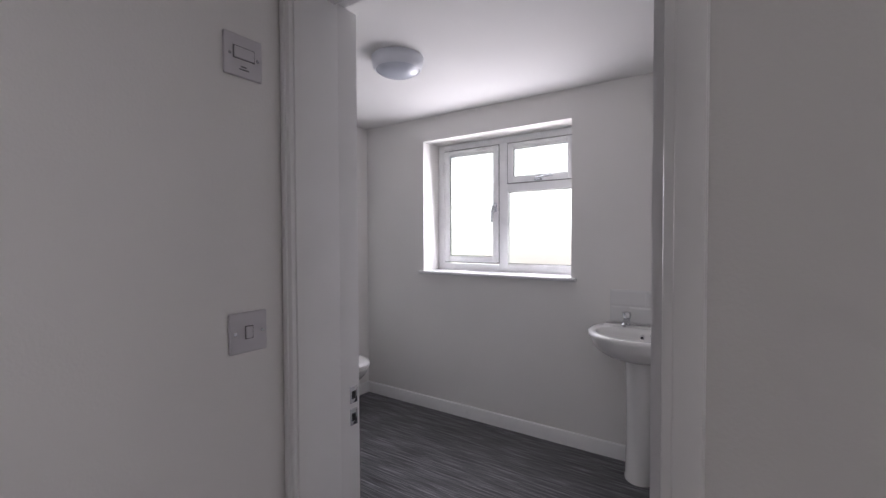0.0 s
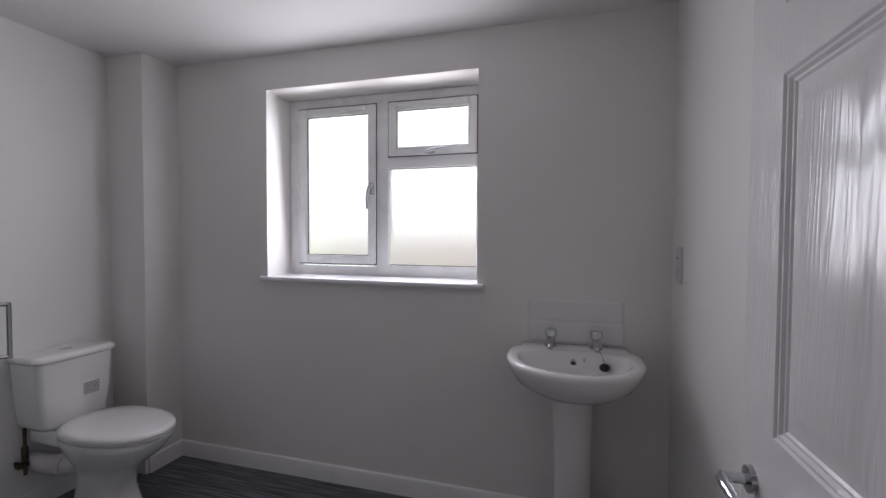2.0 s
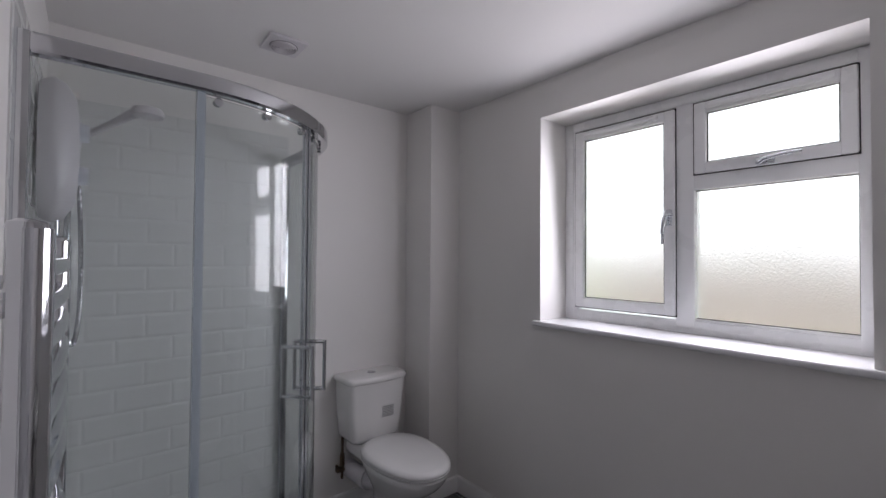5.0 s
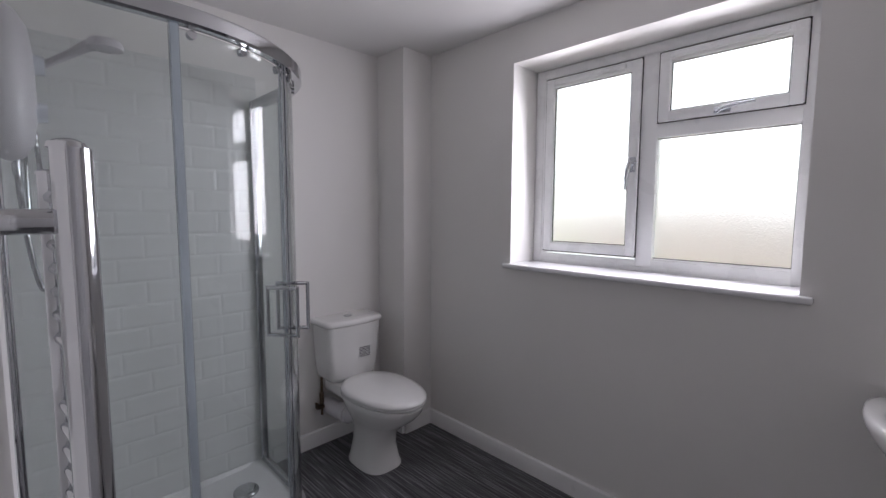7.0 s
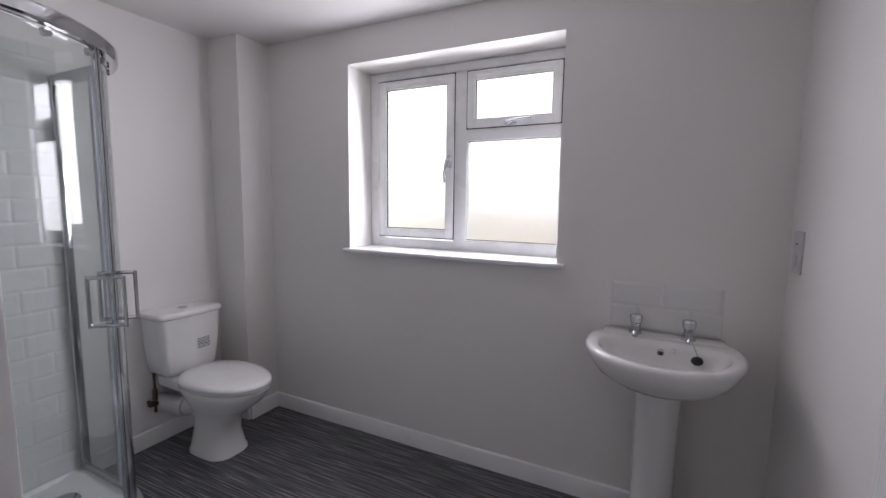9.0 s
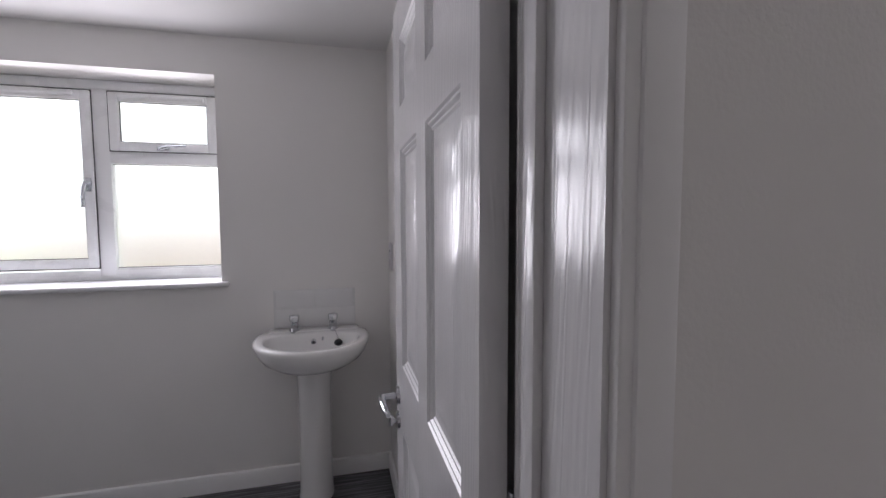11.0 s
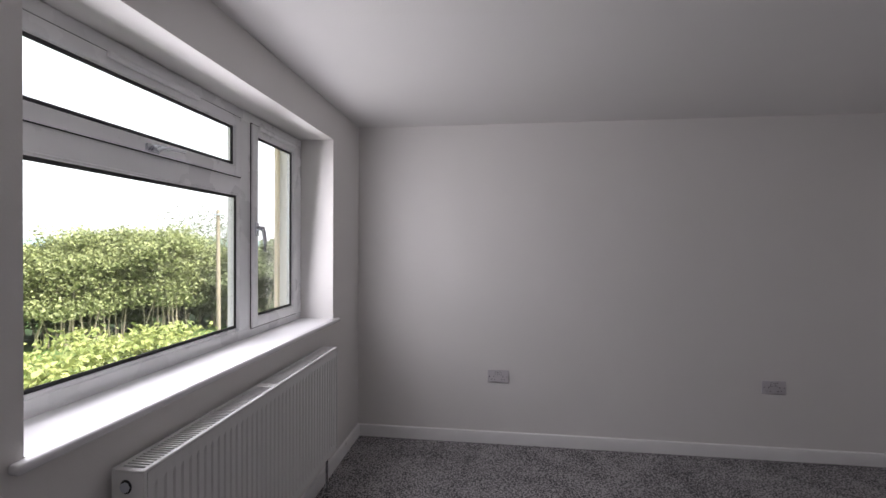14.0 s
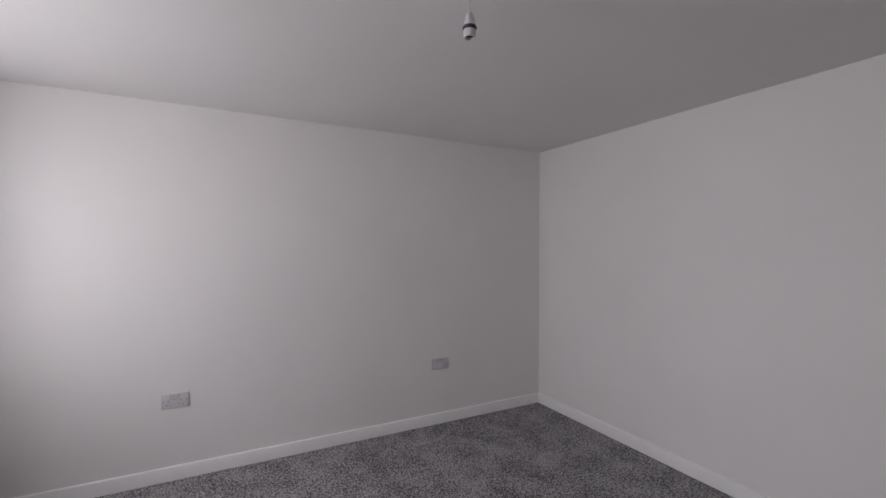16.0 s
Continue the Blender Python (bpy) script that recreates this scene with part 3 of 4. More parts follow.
def double_socket(y0, z1):
    """Twin socket on the east wall; y0 is its north end, z1 its top."""
    so = empty("double_socket", "white plastic double power socket above the skirting", "power socket", "sockets on the bedroom wall", at=(RX1, y0 - 0.0735, z1 - 0.086))
    x = RX1
    part("plate", box(B(), x - 0.010, y0 - 0.148, z1 - 0.088, x, y0, z1, 0.004, 3), PLASTIC, so)
    for c in (y0 - 0.040, y0 - 0.108):
        holes = B()
        box(holes, x - 0.0106, c - 0.002, z1 - 0.048, x - 0.006, c + 0.002, z1 - 0.039)
        box(holes, x - 0.0106, c - 0.014, z1 - 0.068, x - 0.006, c - 0.007, z1 - 0.064)
        box(holes, x - 0.0106, c + 0.007, z1 - 0.068, x - 0.006, c + 0.014, z1 - 0.064)
        part("socket_holes", holes, DARK, so)
    for c in (y0 - 0.060, y0 - 0.088):
        part("rocker", box(B(), x - 0.0145, c - 0.008, z1 - 0.034, x, c + 0.008, z1 - 0.012, 0.003), PLASTIC, so)
        part("rocker_gap", box(B(), x - 0.0102, c - 0.0092, z1 - 0.0352, x, c + 0.0092, z1 - 0.0108), DARK, so)
    for c in (y0 - 0.012, y0 - 0.136):
        part("screw", cyl(B(), (x - 0.0108, c, z1 - 0.044), (x, c, z1 - 0.044), 0.0035, seg=10), STEEL, so)
    return so


double_socket(-0.068, 0.531)
double_socket(-1.895, 0.531)

# ---- bedroom pendant ----
PX, PYY = 1.42, -1.07
pd = empty("pendant_lampholder", "white plastic pendant lampholder without a bulb hanging from the ceiling", "pendant light", at=(PX, PYY, CEIL))
part("ceiling_rose", loft(B(), [oval(PX, PYY, CEIL, 0.038, 0.038, 0.038, 28), oval(PX, PYY, CEIL - 0.012, 0.037, 0.037, 0.037, 28), oval(PX, PYY, CEIL - 0.022, 0.02, 0.02, 0.02, 28), oval(PX, PYY, CEIL - 0.03, 0.008, 0.008, 0.008, 28)]), PLASTIC, pd)
part("flex", cyl(B(), (PX, PYY, CEIL - 0.028), (PX, PYY, 2.155), 0.0028, seg=8), PLASTIC, pd)
hold = [(2.172, 0.006), (2.168, 0.011), (2.150, 0.015), (2.136, 0.019), (2.128, 0.0195), (2.094, 0.0195), (2.092, 0.016), (2.120, 0.015)]
part("lampholder", loft(B(), [oval(PX, PYY, z, r, r, r, 24) for z, r in hold], True, False), PLASTIC, pd)
part("shade_ring", loft(B(), [oval(PX, PYY, z, r, r, r, 24) for z, r in ((2.128, 0.0205), (2.122, 0.023), (2.116, 0.0205))]), BLACK, pd, "dark shade ring")
part("bulb_socket", cyl(B(), (PX, PYY, 2.100), (PX, PYY, 2.122), 0.0155, seg=20), DARK, pd)

# ---- radiator under the bedroom window ----
AX0, AX1, AY0, AY1, AZ0, AZ1 = 1.235, 2.617, 0.785, 0.885, 0.25, 0.838
ra = empty("radiator", "white enamelled double panel radiator under the window sill", "radiator", at=((AX0 + AX1) / 2, AY1, AZ0))
RADM = material("radiator_enamel", (0.80, 0.80, 0.79), 0.3, vary=0.012, scale=4)


def ribbed_panel(y, out):
    """Pressed panel with vertical flutes."""
    n = 41
    xs, zs = [], [AZ0 + 0.004, AZ0 + 0.035, AZ0 + 0.05, AZ1 - 0.06, AZ1 - 0.045, AZ1 - 0.012]
    step = (AX1 - AX0 - 0.03) / n
    for i in range(n):
        x = AX0 + 0.015 + i * step
        xs += [(x, 0), (x + step * 0.55, 0), (x + step * 0.66, 1), (x + step * 0.89, 1)]
    xs.append((AX1 - 0.015, 0))
    bm = B()
    rows = []
    for k, z in enumerate(zs):
        deep = 1 if 2 <= k <= 3 else 0
        rows.append([bm.verts.new((x, y + out * 0.006 * d * deep, z)) for x, d in xs])
    for a, b in zip(rows, rows[1:]):
        for i in range(len(xs) - 1):
            bm.faces.new((a[i], a[i + 1], b[i + 1], b[i]))
    r = bmesh.ops.extrude_face_region(bm, geom=bm.faces[:])
    bmesh.ops.translate(bm, verts=[v for v in r["geom"] if isinstance(v, bmesh.types.BMVert)], vec=(0, out * 0.014, 0))
    return bm


part("front_panel", ribbed_panel(AY0 + 0.002, 1), RADM, ra, smooth=25)
part("back_panel", box(B(), AX0 + 0.015, AY1 - 0.02, AZ0 + 0.004, AX1 - 0.015, AY1 - 0.008, AZ1 - 0.014), RADM, ra)
for x in (AX0, AX1 - 0.012):
    part("side_panel", box(B(), x, AY0, AZ0, x + 0.012, AY1 - 0.004, AZ1 - 0.003, 0.004), RADM, ra)
part("air_vent_cap", loft(B(), [[(AX0 - d, AY0 + 0.052 + (0.017 - d) * math.cos(k * math.pi / 12), AZ1 - 0.045 + (0.019 - d) * math.sin(k * math.pi / 12)) for k in range(24)] for d in (0, 0.002, 0.003)]), DARK, ra)
part("air_vent_plug", cyl(B(), (AX0 - 0.005, AY0 + 0.052, AZ1 - 0.045), (AX0 + 0.004, AY0 + 0.052, AZ1 - 0.045), 0.014, seg=8), GREYPLASTIC, ra)
tg = B()
box(tg, AX0, AY0, AZ1 - 0.012, AX1, AY0 + 0.016, AZ1, 0.005)
box(tg, AX0, AY1 - 0.018, AZ1 - 0.012, AX1, AY1 - 0.004, AZ1, 0.004)
for x in (AX0, (AX0 + AX1) / 2 - 0.02, AX1 - 0.016):
    box(tg, x, AY0 + 0.012, AZ1 - 0.01, x + 0.016 + (0.024 if AX0 < x < AX1 - 0.1 else 0), AY1 - 0.014, AZ1 - 0.001, 0.002)
part("top_grille_frame", tg, RADM, ra)
bar = mesh("grille_bar", box(B(), 0, AY0 + 0.012, AZ1 - 0.008, 0.0055, AY1 - 0.014, AZ1 - 0.002), RADM, 0)
x = AX0 + 0.026
while x < AX1 - 0.02:
    g = new("grille_bar", bar)
    g.parent = ra
    g.matrix_parent_inverse = Matrix.Translation(-ra.location)
    g.location = (x, 0, 0)
    x += 0.0128
part("convector_fins", box(B(), AX0 + 0.02, AY0 + 0.03, AZ0 + 0.05, AX1 - 0.02, AY1 - 0.03, AZ1 - 0.05), GREYPLASTIC, ra)
for x in (AX0 + 0.2, AX1 - 0.2):
    part("bracket", box(B(), x, AY1 - 0.01, AZ0 + 0.1, x + 0.03, AY1 + 0.015, AZ1 - 0.1), RADM, ra)
for x in (AX0 + 0.03, AX1 - 0.03):
    pp = B()
    tube(pp, [(x, AY0 + 0.055, AZ0 + 0.02), (x, AY0 + 0.055, 0.0)], 0.0075)
    cyl(pp, (x, AY0 + 0.055, AZ0 - 0.05), (x, AY0 + 0.055, AZ0 + 0.01), 0.014)
    part("valve_pipe", pp, CHROME, ra)

# ---- basin ----
CX = -0.056
bs = empty("pedestal_basin", "white ceramic pedestal wash basin with two chrome taps", "wash basin", at=(CX, 2.78, 0))


def dring(cy, z, w, front, back, n=48, flat=2.0):
    """Level ring, half width w along x, front towards -y and back towards +y, squarer at the back."""
    pts = []
    for i in range(n):
        t = 2 * math.pi * i / n
        c, s = math.cos(t), math.sin(t)
        p = flat if s > 0 else 2.0
        cc = math.copysign(abs(c) ** (2 / p), c)
        ss = math.copysign(abs(s) ** (2 / p), s)
        pts.append((CX + w * cc, cy + (back if s > 0 else front) * ss, z))
    return pts


YB = BY1 - 0.004
body = [
    dring(2.80, 0.660, 0.085, 0.080, 0.150, flat=3.5), dring(2.79, 0.675, 0.115, 0.120, 0.160, flat=3.5), dring(2.78, 0.70, 0.185, 0.195, 0.168, flat=3.5),
    dring(2.77, 0.735, 0.232, 0.242, 0.179, flat=3.5), dring(2.765, 0.775, 0.258, 0.262, 0.184, flat=3.6), dring(2.762, 0.806, 0.270, 0.272, 0.188, flat=3.6),
    dring(2.762, 0.820, 0.272, 0.274, 0.188, flat=3.6), dring(2.762, 0.829, 0.268, 0.270, 0.186, flat=3.6), dring(2.762, 0.832, 0.259, 0.261, 0.180, flat=3.4),
    dring(2.750, 0.831, 0.232, 0.228, 0.100, flat=2.4), dring(2.748, 0.826, 0.222, 0.218, 0.090, flat=2.3), dring(2.748, 0.80, 0.208, 0.205, 0.082, flat=2.2),
    dring(2.75, 0.755, 0.175, 0.170, 0.070, flat=2.1), dring(2.755, 0.72, 0.115, 0.115, 0.055), dring(2.76, 0.706, 0.045, 0.045, 0.035)]
part("bowl", loft(B(), body, True, True), CERAMIC, bs, smooth=60)
ped = [dring(2.82, z, w, f, 0.10, flat=4) for z, w, f in ((0.0, 0.086, 0.118), (0.012, 0.086, 0.118), (0.03, 0.082, 0.112), (0.25, 0.078, 0.105), (0.5, 0.080, 0.105), (0.64, 0.086, 0.11), (0.70, 0.098, 0.12))]
part("pedestal", loft(B(), ped), CERAMIC, bs, smooth=60)
part("deck", box(B(), CX - 0.225, 2.865, 0.80, CX + 0.225, YB, 0.836, 0.008, 3), CERAMIC, bs)
ovf = B()
cyl(ovf, (CX + 0.0, 2.822, 0.787), (CX, 2.835, 0.79), 0.013, seg=24)
part("overflow_ring", ovf, CHROME, bs)
part("overflow_hole", cyl(B(), (CX, 2.8205, 0.787), (CX, 2.824, 0.787), 0.0075, seg=20), DARK, bs)
part("waste", cyl(B(), (CX, 2.76, 0.700), (CX, 2.76, 0.710), 0.03, seg=28), CHROME, bs)


def tap(x):
    y, z = 2.893, 0.834
    bm = B()
    loft(bm, [oval(x, y, z + h, r, r, r, 24) for h, r in ((0, 0.027), (0.006, 0.027), (0.011, 0.021), (0.024, 0.019), (0.044, 0.019))])
    tube(bm, [(x, y, z + 0.026), (x, y - 0.03, z + 0.030), (x, y - 0.06, z + 0.026), (x, y - 0.078, z + 0.010)], lambda i: (0.016, 0.015, 0.013, 0.011)[i], 14)
    t = part("tap", bm, CHROME, bs, "chrome pillar tap")
    hd = loft(B(), [[(x + r * (1 - 0.12 * (k % 2)) * math.cos(k * math.pi / 8), y + r * (1 - 0.12 * (k % 2)) * math.sin(k * math.pi / 8), z + h) for k in range(16)] for h, r in ((0.042, 0.017), (0.048, 0.023), (0.072, 0.026), (0.080, 0.021), (0.082, 0.012))])
    part("tap_head", hd, CHROME, t, smooth=20)


tap(-0.152)
tap(0.040)
chain = B()
pts = []
for i in range(23):
    u = i / 22
    p = Vector((0.022, 2.862, 0.842)).lerp(Vector((0.066, 2.795, 0.805)), u)
    p.z += 0.03 * math.sin(math.pi * u) * (1 - u * 0.2)
    ball(chain, p, 0.0026, seg=8)
    pts.append(p)
part("plug_chain", chain, CHROME, bs)
part("plug", ball(B(), (0.066, 2.79, 0.786), 0.021, 1, 1, 0.8), BLACK, bs, "black rubber plug")
ag = B()
box(ag, -0.016, 2.812, 0.795, -0.006, 2.822, 0.812, 0.002)
part("chain_stay", ag, CHROME, bs)

# splashback of white tiles above the basin
spl = empty("tile_splashback", "white glazed tile splashback above the basin", "splashback", at=(CX, BY1, 0.838))
part("grout", box(B(), -0.258, BY1 - 0.003, 0.838, 0.158, BY1, 1.036), GROUT, spl)


def bevel_tile(w, h, d=0.003):
    """A metro tile: flat field, sloped edges; face towards -y, centre at the origin."""
    bm = B()
    loft(bm, [[(-w / 2 + i, y, -h / 2 + i), (w / 2 - i, y, -h / 2 + i), (w / 2 - i, y, h / 2 - i), (-w / 2 + i, y, h / 2 - i)] for i, y in ((0, 0), (0, -d * 0.45), (0.011, -d))], False, True)
    return bm


splash_tiles = {}
for row, cuts in enumerate(((-0.256, -0.154, 0.045, 0.156), (-0.256, -0.054, 0.145, 0.156))):
    for a, b in zip(cuts, cuts[1:]):
        if b - a < 0.03:
            continue
        me = mesh("splash_tile", bevel_tile(b - a - 0.002, 0.0975, 0.004), SPLASH_TILE, 0)
        t = new("tile", me)
        t.parent = spl
        t.matrix_parent_inverse = Matrix.Translation(-spl.location)
        t.location = ((a + b) / 2, BY1 - 0.002, 0.888 + row * 0.0992)

# ---- toilet ----
TY = 2.442
wc = empty("toilet", "white ceramic close-coupled toilet with the lid closed", "toilet", at=(-2.2, TY, 0))


def wring(cx, z, a, front, back, p=2.2):
    return oval(cx, TY, z, a, front, back, 44, p)


pan = [wring(-2.20, 0.0, 0.115, 0.150, 0.150, 3), wring(-2.20, 0.012, 0.115, 0.150, 0.150, 3), wring(-2.20, 0.03, 0.108, 0.143, 0.145, 2.8), wring(-2.20, 0.12, 0.092, 0.128, 0.135, 2.6),
       wring(-2.195, 0.20, 0.095, 0.140, 0.14, 2.4), wring(-2.18, 0.26, 0.122, 0.20, 0.16, 2.2), wring(-2.17, 0.315, 0.150, 0.265, 0.19), wring(-2.165, 0.36, 0.168, 0.30, 0.21), wring(-2.165, 0.388, 0.176, 0.312, 0.22), wring(-2.165, 0.395, 0.172, 0.306, 0.216)]
part("pan", loft(B(), pan), CERAMIC, wc, smooth=60)
part("pan_shelf", box(B(), BX0 + 0.02, TY - 0.12, 0.33, -2.30, TY + 0.12, 0.40, 0.02, 3), CERAMIC, wc)
seat_r = [wring(-2.165, z, a, f, b, 2.2) for z, a, f, b in ((0.396, 0.172, 0.306, 0.20), (0.400, 0.181, 0.318, 0.205), (0.410, 0.183, 0.320, 0.206))]
part("seat", loft(B(), seat_r), SEAT, wc, smooth=60)
lid_r = [wring(-2.165, z, a, f, b, 2.2) for z, a, f, b in ((0.412, 0.182, 0.318, 0.205), (0.420, 0.185, 0.322, 0.207), (0.432, 0.182, 0.318, 0.204), (0.440, 0.160, 0.290, 0.185), (0.444, 0.10, 0.20, 0.12))]
part("lid", loft(B(), lid_r), SEAT, wc, smooth=60)


def cring(z, y0, y1, x1, r=0.035):
    """Cistern section, rounded at its front corners, back at the wall."""
    x0 = BX0 + 0.006
    pts = [(x0, y0), (x0, y1)]
    for k in range(7):
        t = math.pi / 2 * k / 6
        pts.append((x1 - r + r * math.sin(t), y1 - r + r * math.cos(t)))
    for k in range(5):
        u = (k + 1) / 6
        pts.append((x1 + 0.016 * math.sin(math.pi * u), y1 - r + (y0 - y1 + 2 * r) * u))
    for k in range(7):
        t = math.pi / 2 * k / 6
        pts.append((x1 - r + r * math.cos(t), y0 + r - r * math.sin(t)))
    return [(x, y, z) for x, y in pts]


H = 0.180
cis = [cring(0.402, TY - 0.125, TY + 0.125, -2.40), cring(0.408, TY - 0.138, TY + 0.138, -2.39), cring(0.43, TY - 0.150, TY + 0.150, -2.382), cring(0.55, TY - 0.165, TY + 0.165, -2.374), cring(0.728, TY - H + 0.006, TY + H - 0.006, -2.366)]
part("cistern", loft(B(), cis), CERAMIC, wc, smooth=50)
lid2 = [cring(0.728, TY - H, TY + H, -2.360), cring(0.733, TY - H - 0.004, TY + H + 0.004, -2.356), cring(0.748, TY - H - 0.004, TY + H + 0.004, -2.356), cring(0.757, TY - H + 0.002, TY + H - 0.002, -2.362), cring(0.760, TY - H + 0.012, TY + H - 0.012, -2.374)]
part("cistern_lid", loft(B(), lid2), CERAMIC, wc, smooth=50)
bt = B()
cyl(bt, (-2.455, TY, 0.758), (-2.455, TY, 0.765), 0.024, seg=28)
part("flush_button", bt, CHROME, wc)
lab = part("label", box(B(), -2.3595, TY + 0.006, 0.528, -2.3575, TY + 0.092, 0.598), PAPER, wc, "white printed instruction label")
for k in range(7):
    part("print_line", box(B(), -2.3578, TY + 0.012, 0.534 + k * 0.0086, -2.3568, TY + 0.086, 0.5378 + k * 0.0086), LABEL_INK, lab)
so = B()
tube(so, [(-2.25, TY - 0.05, 0.25), (-2.31, TY - 0.085, 0.25), (-2.40, TY - 0.095, 0.24), (BX0 + 0.02, TY - 0.095, 0.235)], 0.047, 20)
cyl(so, (-2.315, TY - 0.086, 0.25), (-2.35, TY - 0.09, 0.246), 0.054, seg=24)
part("soil_connector", so, PLASTIC, wc, "white plastic soil pipe connector")
va = B()
cyl(va, (-2.50, TY - 0.15, 0.20), (-2.50, TY - 0.15, 0.42), 0.0075)
cyl(va, (-2.50, TY - 0.15, 0.27), (-2.50, TY - 0.15, 0.33), 0.013)
box(va, -2.515, TY - 0.185, 0.24, -2.485, TY - 0.14, 0.262, 0.004)
cyl(va, (-2.50, TY - 0.16, 0.25), (BX0, TY - 0.16, 0.25), 0.0075)
part("water_valve", va, BRASS, wc, "tarnished brass water valve")

# ---- shower enclosure ----
SX, SY, R = -1.646, 1.976, 0.55
ACX, ACY = SX - R, SY - R
TZ = 0.055
sh = empty("shower_enclosure", "quadrant shower enclosure with curved sliding glass doors", "shower", at=(BX0, BY0, 0))


def quad_path(off=0.0, a0=0.0, a1=90.0, n=28, ends=True):
    """Level path round the quadrant from the south wall to the west wall, moved in by off."""
    pts = []
    if ends:
        pts.append((SX - off, BY0 + 0.002))
    for i in range(n + 1):
        t = radians(a0 + (a1 - a0) * i / n)
        pts.append((ACX + (R - off) * math.cos(t), ACY + (R - off) * math.sin(t)))
    if ends:
        pts.append((BX0 + 0.002, SY - off))
    return pts


def at_z(path, z):
    return [(x, y, z) for x, y in path]


tray = B()
outer, inner, floor_ = quad_path(-0.012), quad_path(0.055), quad_path(0.09)
cor = [(BX0 + 0.002, BY0 + 0.002)]
loft(tray, [at_z(outer + cor, 0.0), at_z(outer + cor, TZ - 0.012), at_z(quad_path(-0.006) + cor, TZ - 0.003), at_z(quad_path(0.004) + cor, TZ),
            at_z(inner + [(BX0 + 0.04, BY0 + 0.04)], TZ), at_z(floor_ + [(BX0 + 0.07, BY0 + 0.07)], TZ - 0.02)])
part("tray", tray, TRAY, sh)
dm = loft(B(), [oval(-2.352, 1.813, TZ - 0.02 + h, r, r, r, 32) for h, r in ((0, 0.057), (0.008, 0.057), (0.014, 0.05), (0.017, 0.03))])
part("waste_cover", dm, CHROME, sh, "round chrome waste cover", smooth=60)
TOPZ = 1.90
for name, z0, z1, w in (("top_rail", TOPZ - 0.048, TOPZ, 0.034), ("bottom_rail", TZ, TZ + 0.03, 0.030)):
    part(name, sweep(B(), at_z(quad_path(0), 0), [(-w / 2, z0), (w / 2 - 0.006, z0), (w / 2, z0 + 0.006), (w / 2, z1 - 0.008), (w / 2 - 0.008, z1), (-w / 2 + 0.004, z1), (-w / 2, z1 - 0.004)]), CHROME, sh, "polished chrome curved rail")
for x0, y0, x1, y1 in ((SX - 0.02, BY0 + 0.001, SX + 0.02, BY0 + 0.03), (BX0 + 0.011, SY - 0.02, BX0 + 0.04, SY + 0.018)):
    part("wall_profile", box(B(), x0, y0, TZ, x1, y1, TOPZ - 0.002, 0.004), CHROME, sh)


def sheet(path, t, z0, z1):
    return sweep(B(), at_z(path, 0), [(-t / 2, z0), (t / 2, z0), (t / 2, z1), (-t / 2, z1)])


def glass_part(name, path, z0, z1):
    g = part(name, sheet(path, 0.006, z0, z1), SHOWERGLASS, sh, smooth=40)
    g.visible_shadow = False
    return g


glass_part("fixed_glass", [(SX, BY0 + 0.02), (SX, ACY + 0.02)], TZ + 0.02, TOPZ - 0.03)
glass_part("fixed_glass", [(ACX + 0.02, SY), (BX0 + 0.03, SY)], TZ + 0.02, TOPZ - 0.03)
glass_part("glass_door", quad_path(0.022, 0.0, 44.6, 16, False), TZ + 0.035, TOPZ - 0.052)
glass_part("glass_door", quad_path(0.022, 45.4, 90.0, 16, False), TZ + 0.035, TOPZ - 0.052)


def post(angle, off, w, mat, name, deg):
    """Upright strip on the arc at an angle, deg wide."""
    p = quad_path(off, angle - deg, angle + deg, 4, False)
    return part(name, sweep(B(), at_z(p, 0), [(-w / 2, TZ + 0.03), (w / 2, TZ + 0.03), (w / 2, TOPZ - 0.045), (-w / 2, TOPZ - 0.045)]), mat, sh)


post(43.7, 0.022, 0.016, ALU, "door_seal", 0.8)
post(46.4, 0.022, 0.016, ALU, "door_seal", 0.8)
post(1.2, 0.013, 0.016, SEAL, "door_seal", 1.1)
post(88.8, 0.013, 0.016, SEAL, "door_seal", 1.1)


def pull_handle(angle):
    """Square bow handle standing out on both sides of the glass."""
    t = radians(angle)
    d, c = Vector((math.cos(t), math.sin(t), 0)), Vector((ACX, ACY, 0))
    bm = B()
    for r0, r1 in ((R - 0.022, R + 0.036), (R - 0.022, R - 0.075)):
        for z in (0.925, 1.095):
            tube(bm, [c + d * r0 + Vector((0, 0, z)), c + d * r1 + Vector((0, 0, z))], 0.007, 8)
        tube(bm, [c + d * r1 + Vector((0, 0, 0.919)), c + d * r1 + Vector((0, 0, 1.101))], 0.007, 8)
    part("pull_handle", bm, CHROME, sh, "square chrome bow handle")


pull_handle(39.5)
pull_handle(50.5)
for a in (6, 22, 40, 50, 68, 84):
    t = radians(a)
    c = Vector((ACX + (R - 0.03) * math.cos(t), ACY + (R - 0.03) * math.sin(t), TOPZ - 0.062))
    bm = cyl(B(), c, c + Vector((math.cos(t), math.sin(t), 0)) * 0.02, 0.012, seg=16)
    part("roller", bm, CHROME, sh)

